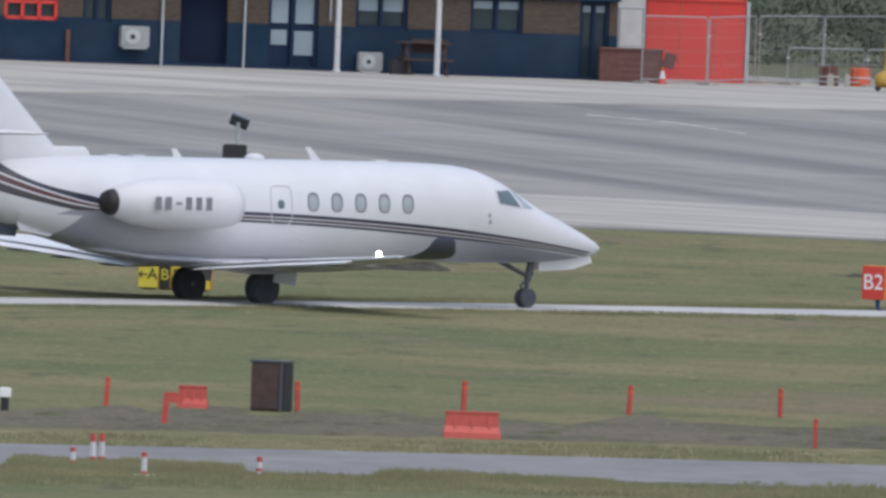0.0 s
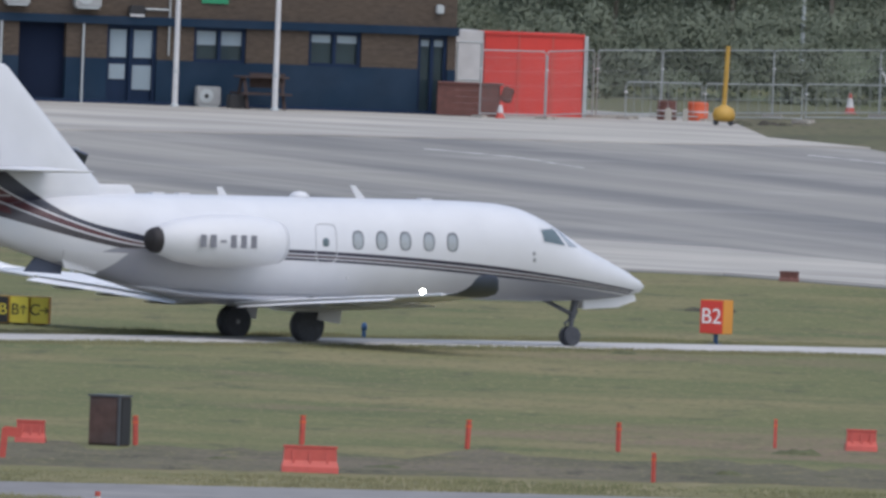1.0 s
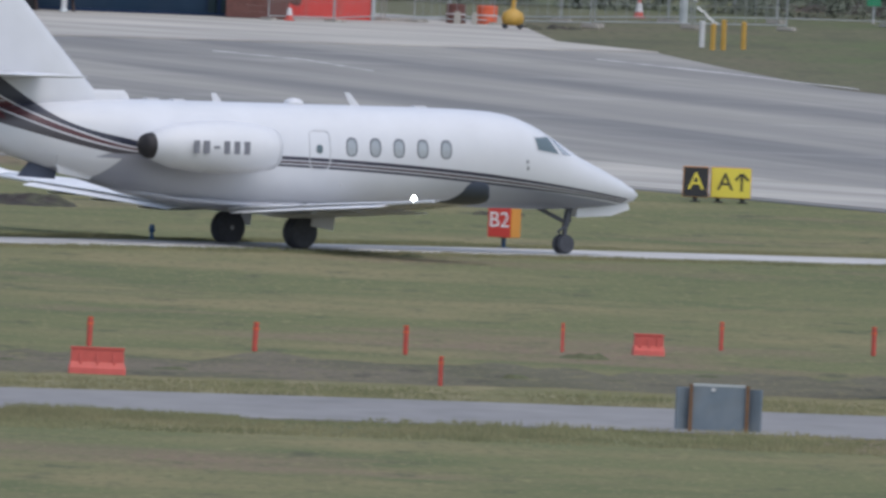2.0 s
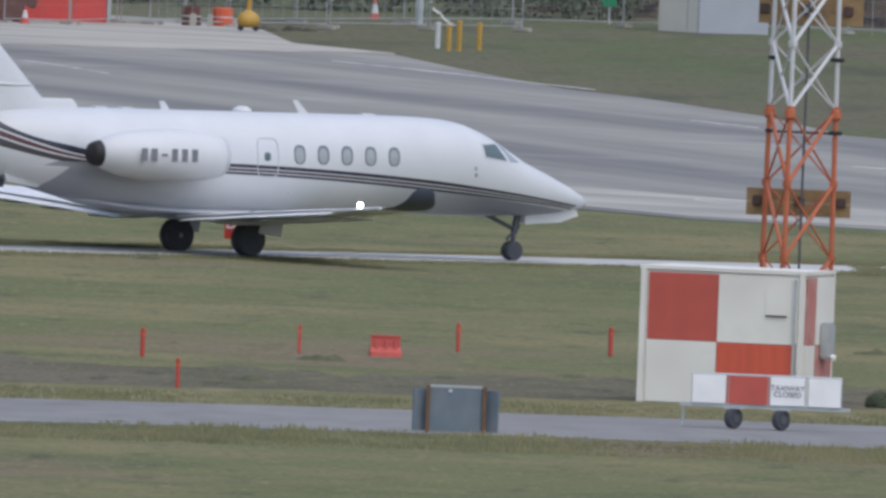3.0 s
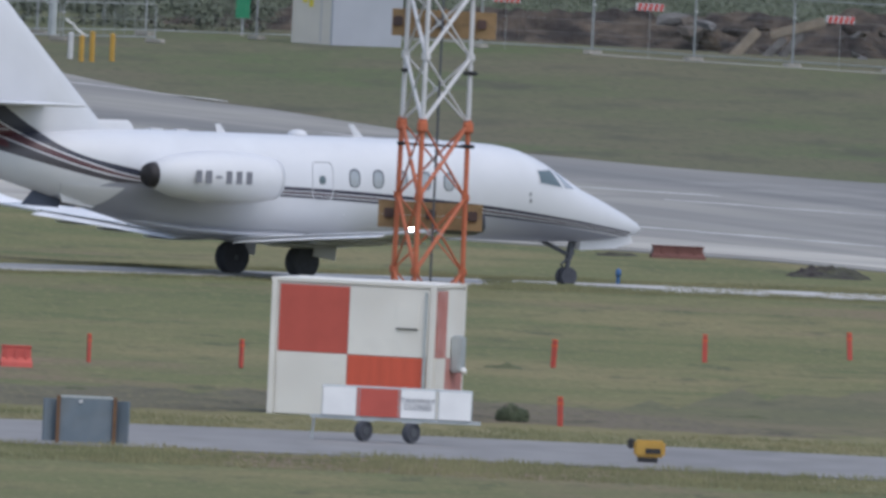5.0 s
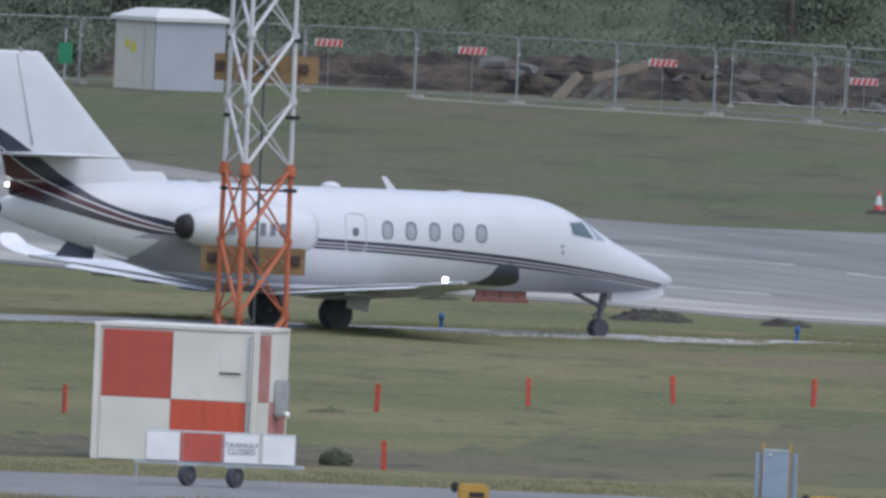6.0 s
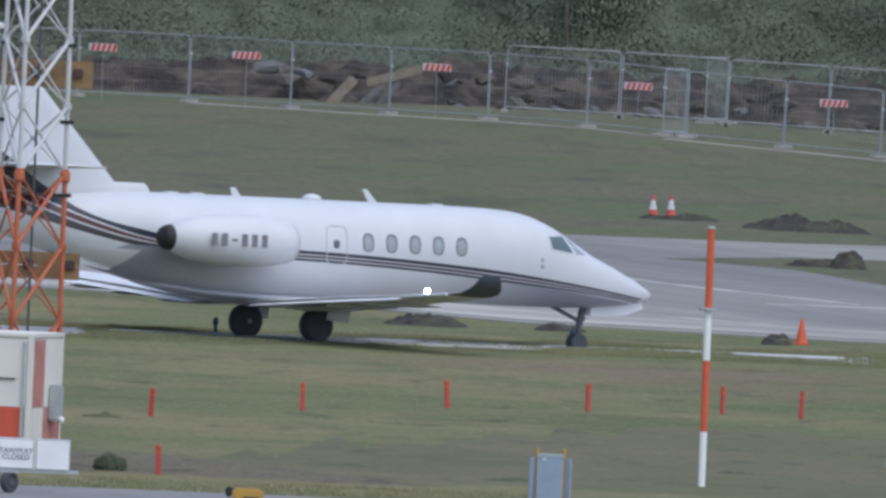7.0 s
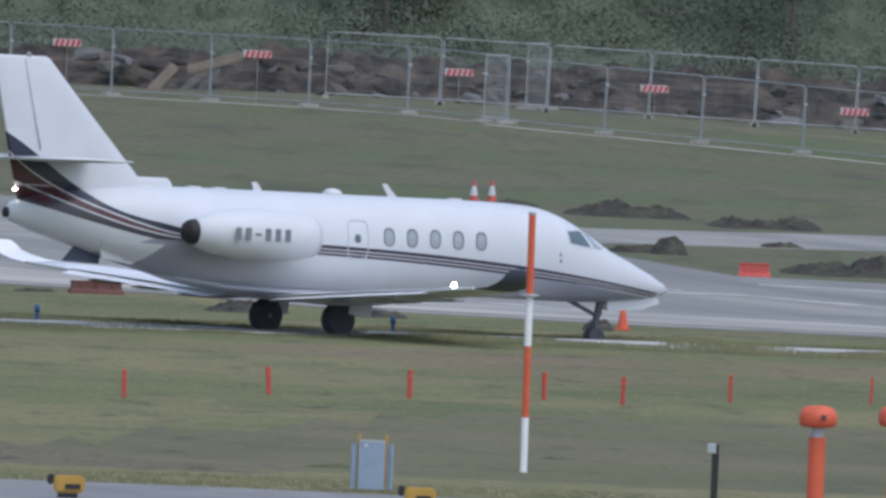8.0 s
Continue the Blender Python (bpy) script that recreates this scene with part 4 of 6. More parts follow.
def cone(x, y, z, h, label, white=True, group="traffic cones"):
    c = thing("traffic_cone", pose(x, y, z), label, "traffic cone", group)
    part("base", box(h * 0.6, h * 0.6, 0.04, bevel=0.01), ORANGE if not white else RED_PLASTIC, c)
    part("body", turned([(h * 0.24, 0.04), (h * 0.18, h * 0.32)], 14), ORANGE if not white else RED_PLASTIC, c)
    part("sleeve", turned([(h * 0.185, h * 0.32), (h * 0.095, h * 0.76)], 14), WHITE_POLE if white else ORANGE, c, "white reflective sleeve" if white else "")
    part("tip", turned([(h * 0.095, h * 0.76), (h * 0.05, h)], 14), RED_PLASTIC if white else ORANGE, c)


cone(-16.75, 1390.3, 0.06, 0.5, "white-sleeved red traffic cone on the pavement")
cone(22.0, 1281.7, 0, 0.58, "red and white traffic cone on the grass")
cone(22.5, 1282.8, 0, 0.58, "red and white traffic cone on the grass")
cone(23.0, 1128.9, 0, 0.62, "plain orange traffic cone by the taxiway", False)
cone(-6.8, 1424, 0, 0.62, "red and white traffic cone behind the fence")


# ---- temporary fencing ----
def tubes(paths, r, sides=6):
    bm = bmesh.new()
    for p in paths:
        tube(p, r, bm, sides)
    return bm


FENCE_STEEL = material("dull_fence_steel", (0.33, 0.35, 0.35), 0.6, 0.3, spread=0.15, size=0.4)


def panel_parts(p, length, tall, low=False, wires=30):
    c = 0.12
    rim = [(0, 0, 0.12), (0, 0, tall - c), (0.04, 0, tall - 0.03), (c, 0, tall), (length - c, 0, tall), (length - 0.04, 0, tall - 0.03), (length, 0, tall - c), (length, 0, 0.12)]
    part("frame", tubes([rim, [(0, 0, 0.18), (length, 0, 0.18)]], 0.021), FENCE_STEEL, p)
    part("infill", tubes([[(length * k / wires, 0, 0.18), (length * k / wires, 0, tall - 0.02)] for k in range(1, wires)] + [[(0.02, 0, z * tall), (length - 0.02, 0, z * tall)] for z in ((0.3, 0.5, 0.7, 0.9) if not low else (0.6,))], 0.003 if not low else 0.007, 3), FENCE_STEEL, p, "thin welded wire infill")["kind"] = "stuff"
    for q in (0.0, length):
        part("foot", box(0.22, 0.62, 0.13, pose(q, 0, 0), bevel=0.03), CONCRETE, p, "pale block foot")
    part("clip", box(0.07, 0.09, 0.05, pose(0.0, 0, tall * 0.72)), WHITE_POLE, p)


FENCE_LINES = [
    [(-14.05, 1398), (-12.2, 1402), (-9.0, 1410), (-5.9, 1418), (-2.7, 1425), (0.6, 1427), (3.9, 1430), (7.3, 1431), (10.6, 1429.5), (13.6, 1426), (16.5, 1423), (19.4, 1420.5), (22.25, 1416), (25.1, 1412.5)],
    [(24.4, 1411.5), (27.93, 1409), (30.72, 1406.5), (33.65, 1404), (36.6, 1401), (39.5, 1398)],
    [(20.1, 1437), (23.55, 1437), (26.75, 1437), (29.8, 1437), (32.98, 1437), (36.0, 1437), (39.1, 1437)],
    [(24.42, 1411.8), (25.2, 1415)],
    [(-17.35, 1390.2), (-15.45, 1391.6), (-14.15, 1397.6)],
    [(26.12, 1437.4), (26.85, 1441)]]
for line in FENCE_LINES:
    for (x0, y0), (x1, y1) in zip(line, line[1:]):
        z0, z1 = dip(x0, y0), dip(x1, y1)
        length = math.hypot(x1 - x0, y1 - y0) - 0.05
        p = thing("fence_panel", pose(x0, y0, z0, 0, -math.degrees(math.atan2(z1 - z0, length)), math.degrees(math.atan2(y1 - y0, x1 - x0))), "galvanised mesh site-fence panel standing on block feet", "fence", "site fence panels")
        panel_parts(p, length, 2.02)
for x0, y0, x1, y1 in ((-13.2, 1397, -11.0, 1399), (-10.9, 1399, -8.1, 1403), (-8.0, 1405, -5.2, 1409), (-5.1, 1409, -2.4, 1413)):
    length = math.hypot(x1 - x0, y1 - y0)
    p = thing("crowd_barrier", pose(x0, y0, 0, 0, 0, math.degrees(math.atan2(y1 - y0, x1 - x0))), "low grey tubular barrier in front of the fence", "barrier", "low barriers")
    panel_parts(p, length, 1.15, True, 9)
for x, y, up in ((8.0, 1430.6, 1.42), (12.25, 1427.3, 1.42), (17.85, 1421.6, 1.4), (24.08, 1436.6, 0.92), (29.95, 1436.6, 0.83), (35.96, 1436.6, 0.55)):
    h = thing("hazard_board", pose(x, y, dip(x, y) + 0.0, 0, 0, -20), "small red and white striped hazard board on the fence", "hazard board", "hazard boards")
    part("board", box(0.88, 0.03, 0.22, pose(0, -0.06, up)), WHITE_POLE, h)
    for i in range(5):
        part("stripe", box(0.085, 0.012, 0.21, pose(-0.34 + i * 0.17, -0.085, up + 0.005, 0, 20, 0)), RED_PANEL, h, "red stripe")
    part("stake", tube([(0, -0.02, 0), (0, -0.02, up + 0.1)], 0.006, sides=5), GALV, h)


# ---- things at the far side of the apron ----
def marker_trolley(x, y):
    m = thing("marker_trolley", pose(x, y, 0.06), "yellow wheeled marker with an upright yellow post", "marker")
    part("body", turned([(0.10, 0.1), (0.30, 0.16), (0.34, 0.3), (0.28, 0.48), (0.1, 0.58), (0.05, 0.62)], 14), YELLOW, m, smooth=True)
    part("post", tube([(0, 0, 0.55), (0.06, 0, 2.3)], 0.065), YELLOW, m)
    for q in (-0.22, 0.22):
        part("castor", turned([(0.07, -0.03), (0.09, 0), (0.07, 0.03)], 10, axis="y"), TYRE, m, at=pose(q, -0.05, 0.09))


marker_trolley(-10.3, 1392.8)


def drum(x, y, r, h, mat, label):
    d = thing("drum", pose(x, y, 0.0), label, "drum", "drums behind the apron")
    part("shell", turned([(r * 0.95, 0), (r, 0.03), (r * 1.02, h * 0.33), (r, h * 0.36), (r, h * 0.95), (r * 0.9, h)], 18), mat, d)
    part("band", turned([(r * 1.04, h * 0.5), (r * 1.04, h * 0.56)], 18), WHITE_POLE, d, "pale band")


drum(-12.0, 1398.5, 0.28, 0.62, BRICK_RED, "dark red drum with a white support")
drum(-11.1, 1399.2, 0.30, 0.6, ORANGE, "rounded orange-red drum on the ground")
for x, y, w, h in ((-11.95, 1397.6, 0.2, 0.42), (-11.45, 1397.8, 0.16, 0.42), (-13.3, 1397.5, 1.0, 0.16), (-10.7, 1398.0, 0.2, 0.3)):
    r = thing("concrete_block", pose(x, y, 0), "pale broken concrete block on the ground", "block", "concrete blocks")
    part("block", box(w, 0.25, h, bevel=0.03), CONCRETE, r)
for x, y, h, mat in ((-4.75, 1379.3, 0.74, WHITE_POLE), (-4.42, 1375.4, 0.74, YELLOW), (-4.12, 1376, 0.86, YELLOW), (-3.55, 1378.4, 0.78, YELLOW)):
    b = thing("bollard", pose(x, y, 0), "short yellow post in the grass" if mat is YELLOW else "short pale post in the grass", "bollard", "bollards by the apron")
    part("post", tube([(0, 0, 0), (0, 0, h)], 0.075), mat, b)
    part("cap", turned([(0.085, h - 0.02), (0.085, h), (0.03, h + 0.03)], 10), mat, b)


def post_sign(x, y, tall, width, mat, label, plate_z):
    s = thing("sign_post", pose(x, y, 0), label, "sign post")
    part("pole", tube([(0, 0, 0), (0, 0, tall)], width), GALV, s)
    part("plate", box(0.3 if width > 0.1 else 0.42, 0.04, 0.62, pose(0, -width - 0.03, plate_z)), mat, s)
    part("footing", turned([(width * 1.8, 0), (width * 1.8, 0.06)], 12), CONCRETE, s)


post_sign(-5.45, 1417, 5.5, 0.125, WHITE_POLE, "thick grey pole with a white plate", 1.75)
post_sign(0.15, 1432, 1.6, 0.035, GREEN_SIGN, "small green sign on a thin post", 0.55)
post_sign(-4.0, 1440, 6.0, 0.07, SHED_GREY, "grey lamp post behind the fence", 2.2)
post_sign(-8.4, 1445, 6.0, 0.06, SHED_GREY, "grey pole among the trees", 3.4)


def cabin():
    c = thing("cabin", pose(2.82, 1423.6, 0, 0, 0, 38), "small beige and grey equipment cabin with an overhanging pale roof", "cabin")
    w, d = 2.62, 1.95
    part("grey_wall", box(w, 0.08, 2.05, pose(w / 2, 0.04, 0)), SHED_GREY, c, "grey side wall")
    part("beige_wall", box(0.08, d - 0.084, 2.05, pose(0.04, d / 2 + 0.042, 0)), SHED_BEIGE, c, "beige front wall")
    part("back_wall", box(w - 0.088, 0.08, 2.05, pose(w / 2 + 0.044, d - 0.04, 0)), SHED_GREY, c)
    part("end_wall", box(0.08, d - 0.17, 2.05, pose(w - 0.04, d / 2, 0)), SHED_BEIGE, c)
    o = 0.12
    part("roof", loft([[(-o, -o, 2.05), (w + o, -o, 2.05), (w + o, d + o, 2.05), (-o, d + o, 2.05)], [(-o, -o, 2.17), (w + o, -o, 2.17), (w + o, d + o, 2.17), (-o, d + o, 2.17)], [(0.45, 0.45, 2.42), (w - 0.45, 0.45, 2.42), (w - 0.45, d - 0.45, 2.42), (0.45, d - 0.45, 2.42)]]), SHED_ROOF, c, "pale hipped roof")
    for i, q in enumerate((1.05, 1.35)):
        part("warning_label", box(0.012, 0.2, 0.3 - i * 0.06, pose(-0.008, q, 1.1 + i * 0.12)), YELLOW_SIGN, c, "small yellow warning label")
    part("door_seam", box(0.012, 0.03, 1.8, pose(-0.008, 0.55, 0.1)), SHED_GREY, c)


cabin()


def solar_marker():
    s = thing("solar_beacon", pose(-24.0, 1152, 0.0), "dark box on a post with a tilted solar panel", "beacon")
    part("post", tube([(0, 0, 0), (0, 0, 2.85)], 0.055), GALV, s)
    part("cabinet", box(0.58, 0.3, 0.42, pose(-0.06, -0.05, 1.90), bevel=0.03), BLACK, s, "black control cabinet")
    part("solar_panel", box(0.46, 0.5, 0.04, pose(0.02, 0, 2.85, -30, 20, 0)), DARK_PAINT, s, "dark tilted solar panel")
    part("head", box(0.3, 0.1, 0.1, pose(-0.1, 0, 2.97)), GALV, s)


solar_marker()


# ---- signs beside the taxiway ----
def lettered_board(name, x, y, z, w, h, depth, face, edge, text, ink, size, label, legs=BLUE, turn=0, group="", off=0.0):
    s = thing(name, pose(x, y, 0.0, 0, 0, turn), label, "sign", group)
    part("cabinet", box(w, depth, h, pose(0, depth / 2, z), bevel=0.015), edge, s)
    f = part("face", box(w - 0.03, 0.02, h - 0.03, pose(0, -0.008, z + 0.015)), face, s)
    if text:
        writing(text, size, ink, s, pose(off, -0.024, z + h / 2) @ FACE)
    for q in ((0,) if w < 0.7 else (-w * 0.3, w * 0.3)):
        part("leg", tube([(q, depth / 2, 0), (q, depth / 2, z)], 0.055), legs, s)
        part("foot_plate", box(0.24, 0.24, 0.03, pose(q, depth / 2, 0)), legs, s)
    return s


SIGN_SIDE = material("amber_sign_housing", (0.56, 0.24, 0.03), 0.5, spread=0.08)
def arrow(s, x, z, size, turn, mat):
    """An arrow of a shaft and two barbs on a sign's face; turn 0 points up."""
    bm = bmesh.new()
    box(size * 0.13, 0.012, size, pose(0, 0, -size / 2), bm)
    for q in (-1, 1):
        box(size * 0.13, 0.012, size * 0.5, pose(q * size * 0.03, 0.0, size * 0.52, 0, q * 138, 0), bm)
    part("arrow", bm, mat, s, "arrow", at=pose(x, -0.026, z, 0, turn, 0))


WHITE_INK = material("white_sign_paint", (0.80, 0.80, 0.78), 0.5)
lettered_board("taxiway_sign", -8.25, 1102.4, 0.26, 0.60, 0.78, 0.5, RED_SIGN, SIGN_SIDE, "B2", WHITE_INK, 0.5, "red taxiway sign lettered B2 on a blue leg", turn=-26)
for x, w, face, ink, text, off, turn, label in ((-24.745, 0.48, YELLOW_SIGN, BLACK, "A", 0.1, -90, "yellow direction sign lettered A with an arrow"), (-24.365, 0.27, BLACK, YELLOW_SIGN, "B", 0, None, "black location sign lettered B"),
                                                (-24.0, 0.45, YELLOW_SIGN, BLACK, "B", -0.09, 0, "yellow direction sign lettered B with an arrow"), (-23.54, 0.45, YELLOW_SIGN, BLACK, "C", -0.1, 90, "yellow direction sign lettered C with an arrow")):
    sg = lettered_board("taxiway_sign", x, 1095.6 + 0.1 * (x + 24.6), 0.03, w, 0.62, 0.30, face, SIGN_SIDE if text == "C" else YELLOW, text, ink, 0.36, label, BLACK, -8, "taxiway signs in a row", off)
    if turn is not None:
        arrow(sg, -off * 1.1, 0.34, 0.19, turn, ink)
for x, w, face, ink, text, off, label in ((-4.0, 0.62, BLACK, YELLOW_SIGN, "A", 0, "black location sign with a yellow letter A"), (-3.15, 0.98, YELLOW_SIGN, BLACK, "A", -0.14, "yellow direction sign lettered A with an arrow")):
    sg = lettered_board("taxiway_sign", x, 1164 + 0.5 * (x + 4), 0.12, w, 0.74, 0.18, face, SIGN_SIDE, text, ink, 0.6, label, BLACK, 4, "apron edge signs", off)
    if off:
        arrow(sg, 0.26, 0.5, 0.42, 0, ink)


def edge_light(x, y):
    e = thing("edge_light", pose(x, y, 0), "small blue taxiway edge light", "light", "taxiway edge lights")
    part("stem", turned([(0.07, 0), (0.05, 0.04), (0.04, 0.2)], 10), BLUE, e)
    part("lens", turned([(0.06, 0.2), (0.07, 0.26), (0.05, 0.36), (0.01, 0.38)], 10), BLUE, e, "blue glass lens", True)


for x in (-16.1, 9.1, 17.4):
    edge_light(x, taxi_edge(x) + 0.6)


# ---- marker posts and barriers in the grass ----
POSTS = [(-23.0, 984.3, 3), (-19.12, 986.8, -2), (-15.8, 992.8, 1), (-12.4, 994.5, 3), (-9.3, 997.3, 0), (-8.33, 972.2, -1), (-6.1, 1005.7, 2), (-2.8, 1013, 0), (0.42, 1014.5, 0), (3.8, 1021, 1), (7.1, 1028, -2), (6.95, 977.1, 2),
         (10.45, 1039.5, 1), (13.7, 1048, 4), (16.8, 1050.5, -1), (19.8, 1053.5, 0), (21.5, 1052.2, -3), (24.0, 1058.6, 0), (27.2, 1062, 1)]


def marker_post(x, y, lean, i):
    p = thing("marker_post", pose(x, y, 0, 0, lean, 15 * i), "weathered orange-red marker post in the grass", "marker post", "orange marker posts")
    part("stake", box(0.105, 0.07, 0.58, bevel=0.012), RED_PLASTIC, p)
    part("cap", box(0.115, 0.08, 0.03, pose(0, 0, 0.58), bevel=0.008), ORANGE, p)
    part("band", box(0.112, 0.077, 0.05, pose(0, 0, 0.45)), ORANGE, p)


for i, (x, y, lean) in enumerate(POSTS):
    marker_post(x, y, lean, i)


def barrier(x, y, w, h, turn, label, mat=RED_PLASTIC):
    b = thing("plastic_barrier", pose(x, y, 0, 0, 0, turn), label, "barrier", "plastic barriers")
    part("body", loft([[(-w / 2, -0.22, 0), (w / 2, -0.22, 0), (w / 2, 0.22, 0), (-w / 2, 0.22, 0)], [(-w / 2, -0.2, h * 0.25), (w / 2, -0.2, h * 0.25), (w / 2, 0.2, h * 0.25), (-w / 2, 0.2, h * 0.25)],
                       [(-w * 0.47, -0.1, h * 0.5), (w * 0.47, -0.1, h * 0.5), (w * 0.47, 0.1, h * 0.5), (-w * 0.47, 0.1, h * 0.5)], [(-w * 0.46, -0.08, h), (w * 0.46, -0.08, h), (w * 0.46, 0.08, h), (-w * 0.46, 0.08, h)]]), mat, b)
    for q in (-0.3, 0.0, 0.3):
        part("rib", box(0.05, 0.06, h * 0.8, pose(q * w, -0.14, 0.04, -8, 0, 0)), mat, b)
    part("top_rail", box(w * 0.96, 0.2, 0.05, pose(0, 0, h), bevel=0.01), mat, b)


barrier(-15.25, 969.5, 1.15, 0.50, 4, "bright red plastic road barrier in the grass")
barrier(-21.25, 985.5, 0.62, 0.42, -3, "small red plastic barrier beside a leaning stake")
barrier(-4.3, 1006.2, 0.66, 0.40, 6, "small red plastic barrier in the grass")
barrier(27.6, 1196.5, 0.8, 0.32, 0, "red plastic barrier at the apron edge", RED_PLASTIC)
barrier(-6.95, 1177.5, 0.5, 0.2, 0, "low red-brown barrier at the apron edge", BRICK_RED)
barrier(10.75, 1145.5, 1.3, 0.26, 10, "low dusty red barrier at the apron edge", BRICK_RED)
p = thing("leaning_stake", pose(-21.52, 972.0, 0, 0, 4, 0), "leaning orange-red stake beside the barrier", "stake")
part("stake", box(0.13, 0.08, 0.62, bevel=0.01), RED_PLASTIC, p)
part("flag", box(0.35, 0.03, 0.2, pose(0.16, 0, 0.45)), RED_PLASTIC, p)


def rust_cabinet():
    c = thing("equipment_cabinet", pose(-19.65, 985.9, 0, 0, 0, -25), "rusty brown steel cabinet with a grey metal edge", "cabinet")
    part("casing", box(0.70, 0.5, 1.0, bevel=0.015), RUST, c)
    part("front_panel", box(0.62, 0.03, 0.92, pose(-0.02, -0.262, 0.05)), RUST, c)
    part("metal_edge", box(0.05, 0.05, 1.02, pose(0.34, -0.25, 0)), HUB, c, "grey metal corner strip")
    part("lid", box(0.76, 0.56, 0.04, pose(0, 0, 1.0)), HUB, c)
    part("side_panel", box(0.03, 0.42, 0.94, pose(0.36, 0.02, 0.03)), BLACK, c)


rust_cabinet()


def screen_panel(x, y, w, h, turn, label, post_mat, post_w=0.07, sheet=BLUE_GREY):
    s = thing("screen_panel", pose(x, y, 0.0, 0, 0, turn), label, "screen")
    part("centre_panel", box(w * 0.64, 0.06, h - 0.06, pose(0, 0, 0.06)), sheet, s)
    for q in (-1, 1):
        part("wing_panel", box(w * 0.2, 0.05, h - 0.09, pose(q * w * 0.42, 0.07, 0.06, 0, 0, q * -30)), sheet, s)
        part("post", box(post_w, 0.08, h + (0.04 if post_w > 0.05 else 0.16), pose(q * w * 0.335, -0.05 if post_w > 0.05 else 0.08, 0)), post_mat, s, "rusty orange post")
    part("top_rail", box(w * 0.62, 0.08, 0.05, pose(0, 0.0, h)), GALV, s)
    part("reflector", box(0.07, 0.02, 0.06, pose(-0.12, -0.05, h - 0.09)), WHITE_POLE, s)


screen_panel(-2.6, 944.2, 1.66, 0.92, 3, "blue-grey metal screen with rusty posts beside the road", RUSTY_POST, sheet=SLATE_SHEET)
screen_panel(14.75, 966, 0.82, 1.0, -6, "narrow blue-grey metal screen with yellow posts", YELLOW, 0.045)


# ---- checkered hut, mast and sign trailer ----
def checkered_hut():
    h = thing("checkered_hut", pose(0.98, 976.5, 0, 0, 0, -14), "red and white checkered steel equipment hut", "hut")
    w, d, t = 3.42, 2.5, 2.73
    part("shell", box(w - 0.04, d - 0.04, t - 0.02, pose(w / 2, d / 2, 0.0)), CHECK_WHITE, h)
    half_w, mid = w * 0.475, t * 0.475
    for i, (x0, x1, z0, z1, mat) in enumerate(((0.16, half_w, mid, t - 0.06, CHECK_RED), (half_w, w - 0.12, mid, t - 0.06, CHECK_WHITE), (0.16, half_w, 0.03, mid, CHECK_WHITE), (half_w, w - 0.16, 0.03, mid, CHECK_BRIGHT))):
        part("front_panel", box(x1 - x0 - 0.01, 0.04, z1 - z0 - 0.01, pose((x0 + x1) / 2, -0.004, z0)), mat, h, "checker panel")
    for y0, y1, z0, z1, mat in ((0.15, 0.95, mid, t - 0.06, CHECK_PALE), (0.95, d - 0.1, mid, t - 0.06, CHECK_WHITE), (0.15, 0.95, 0.03, mid, CHECK_WHITE), (0.95, d - 0.1, 0.03, mid, CHECK_PALE)):
        part("side_panel", box(0.04, y1 - y0 - 0.01, z1 - z0 - 0.01, pose(w + 0.004, (y0 + y1) / 2, z0)), mat, h, "checker panel")
    for x in (0.05, w - 0.05):
        part("corner_post", box(0.11, 0.11, t + 0.01, pose(x, 0.02, 0)), CHECK_WHITE, h)
    part("corner_post", box(0.11, 0.11, t + 0.01, pose(w - 0.03, d - 0.05, 0)), CHECK_WHITE, h)
    part("roof", box(w + 0.06, d + 0.06, 0.07, pose(w / 2, d / 2, t - 0.01)), CHECK_WHITE, h)
    hood = part("vent_hood", box(0.46, 0.02, 0.50, pose(2.85, -0.032, t - 0.85), bevel=0.006), CHECK_WHITE, h, "white vent hood")
    part("louvre", box(0.44, 0.03, 0.025, pose(2.85, -0.048, t - 0.875)), BLACK, hood)
    part("cable_duct", box(0.05, 0.05, t - 0.1, pose(w - 0.18, -0.04, 0)), GALV, h)
    part("side_unit", box(0.22, 0.5, 0.75, pose(w + 0.12, 1.6, 1.0), bevel=0.04), GALV, h, "grey wall unit")
    part("side_lamp", turned([(0.06, 0), (0.06, 0.1), (0.02, 0.13)], 10), WHITE_INK, h, "white lamp", True, pose(w + 0.28, 1.5, 0.98))


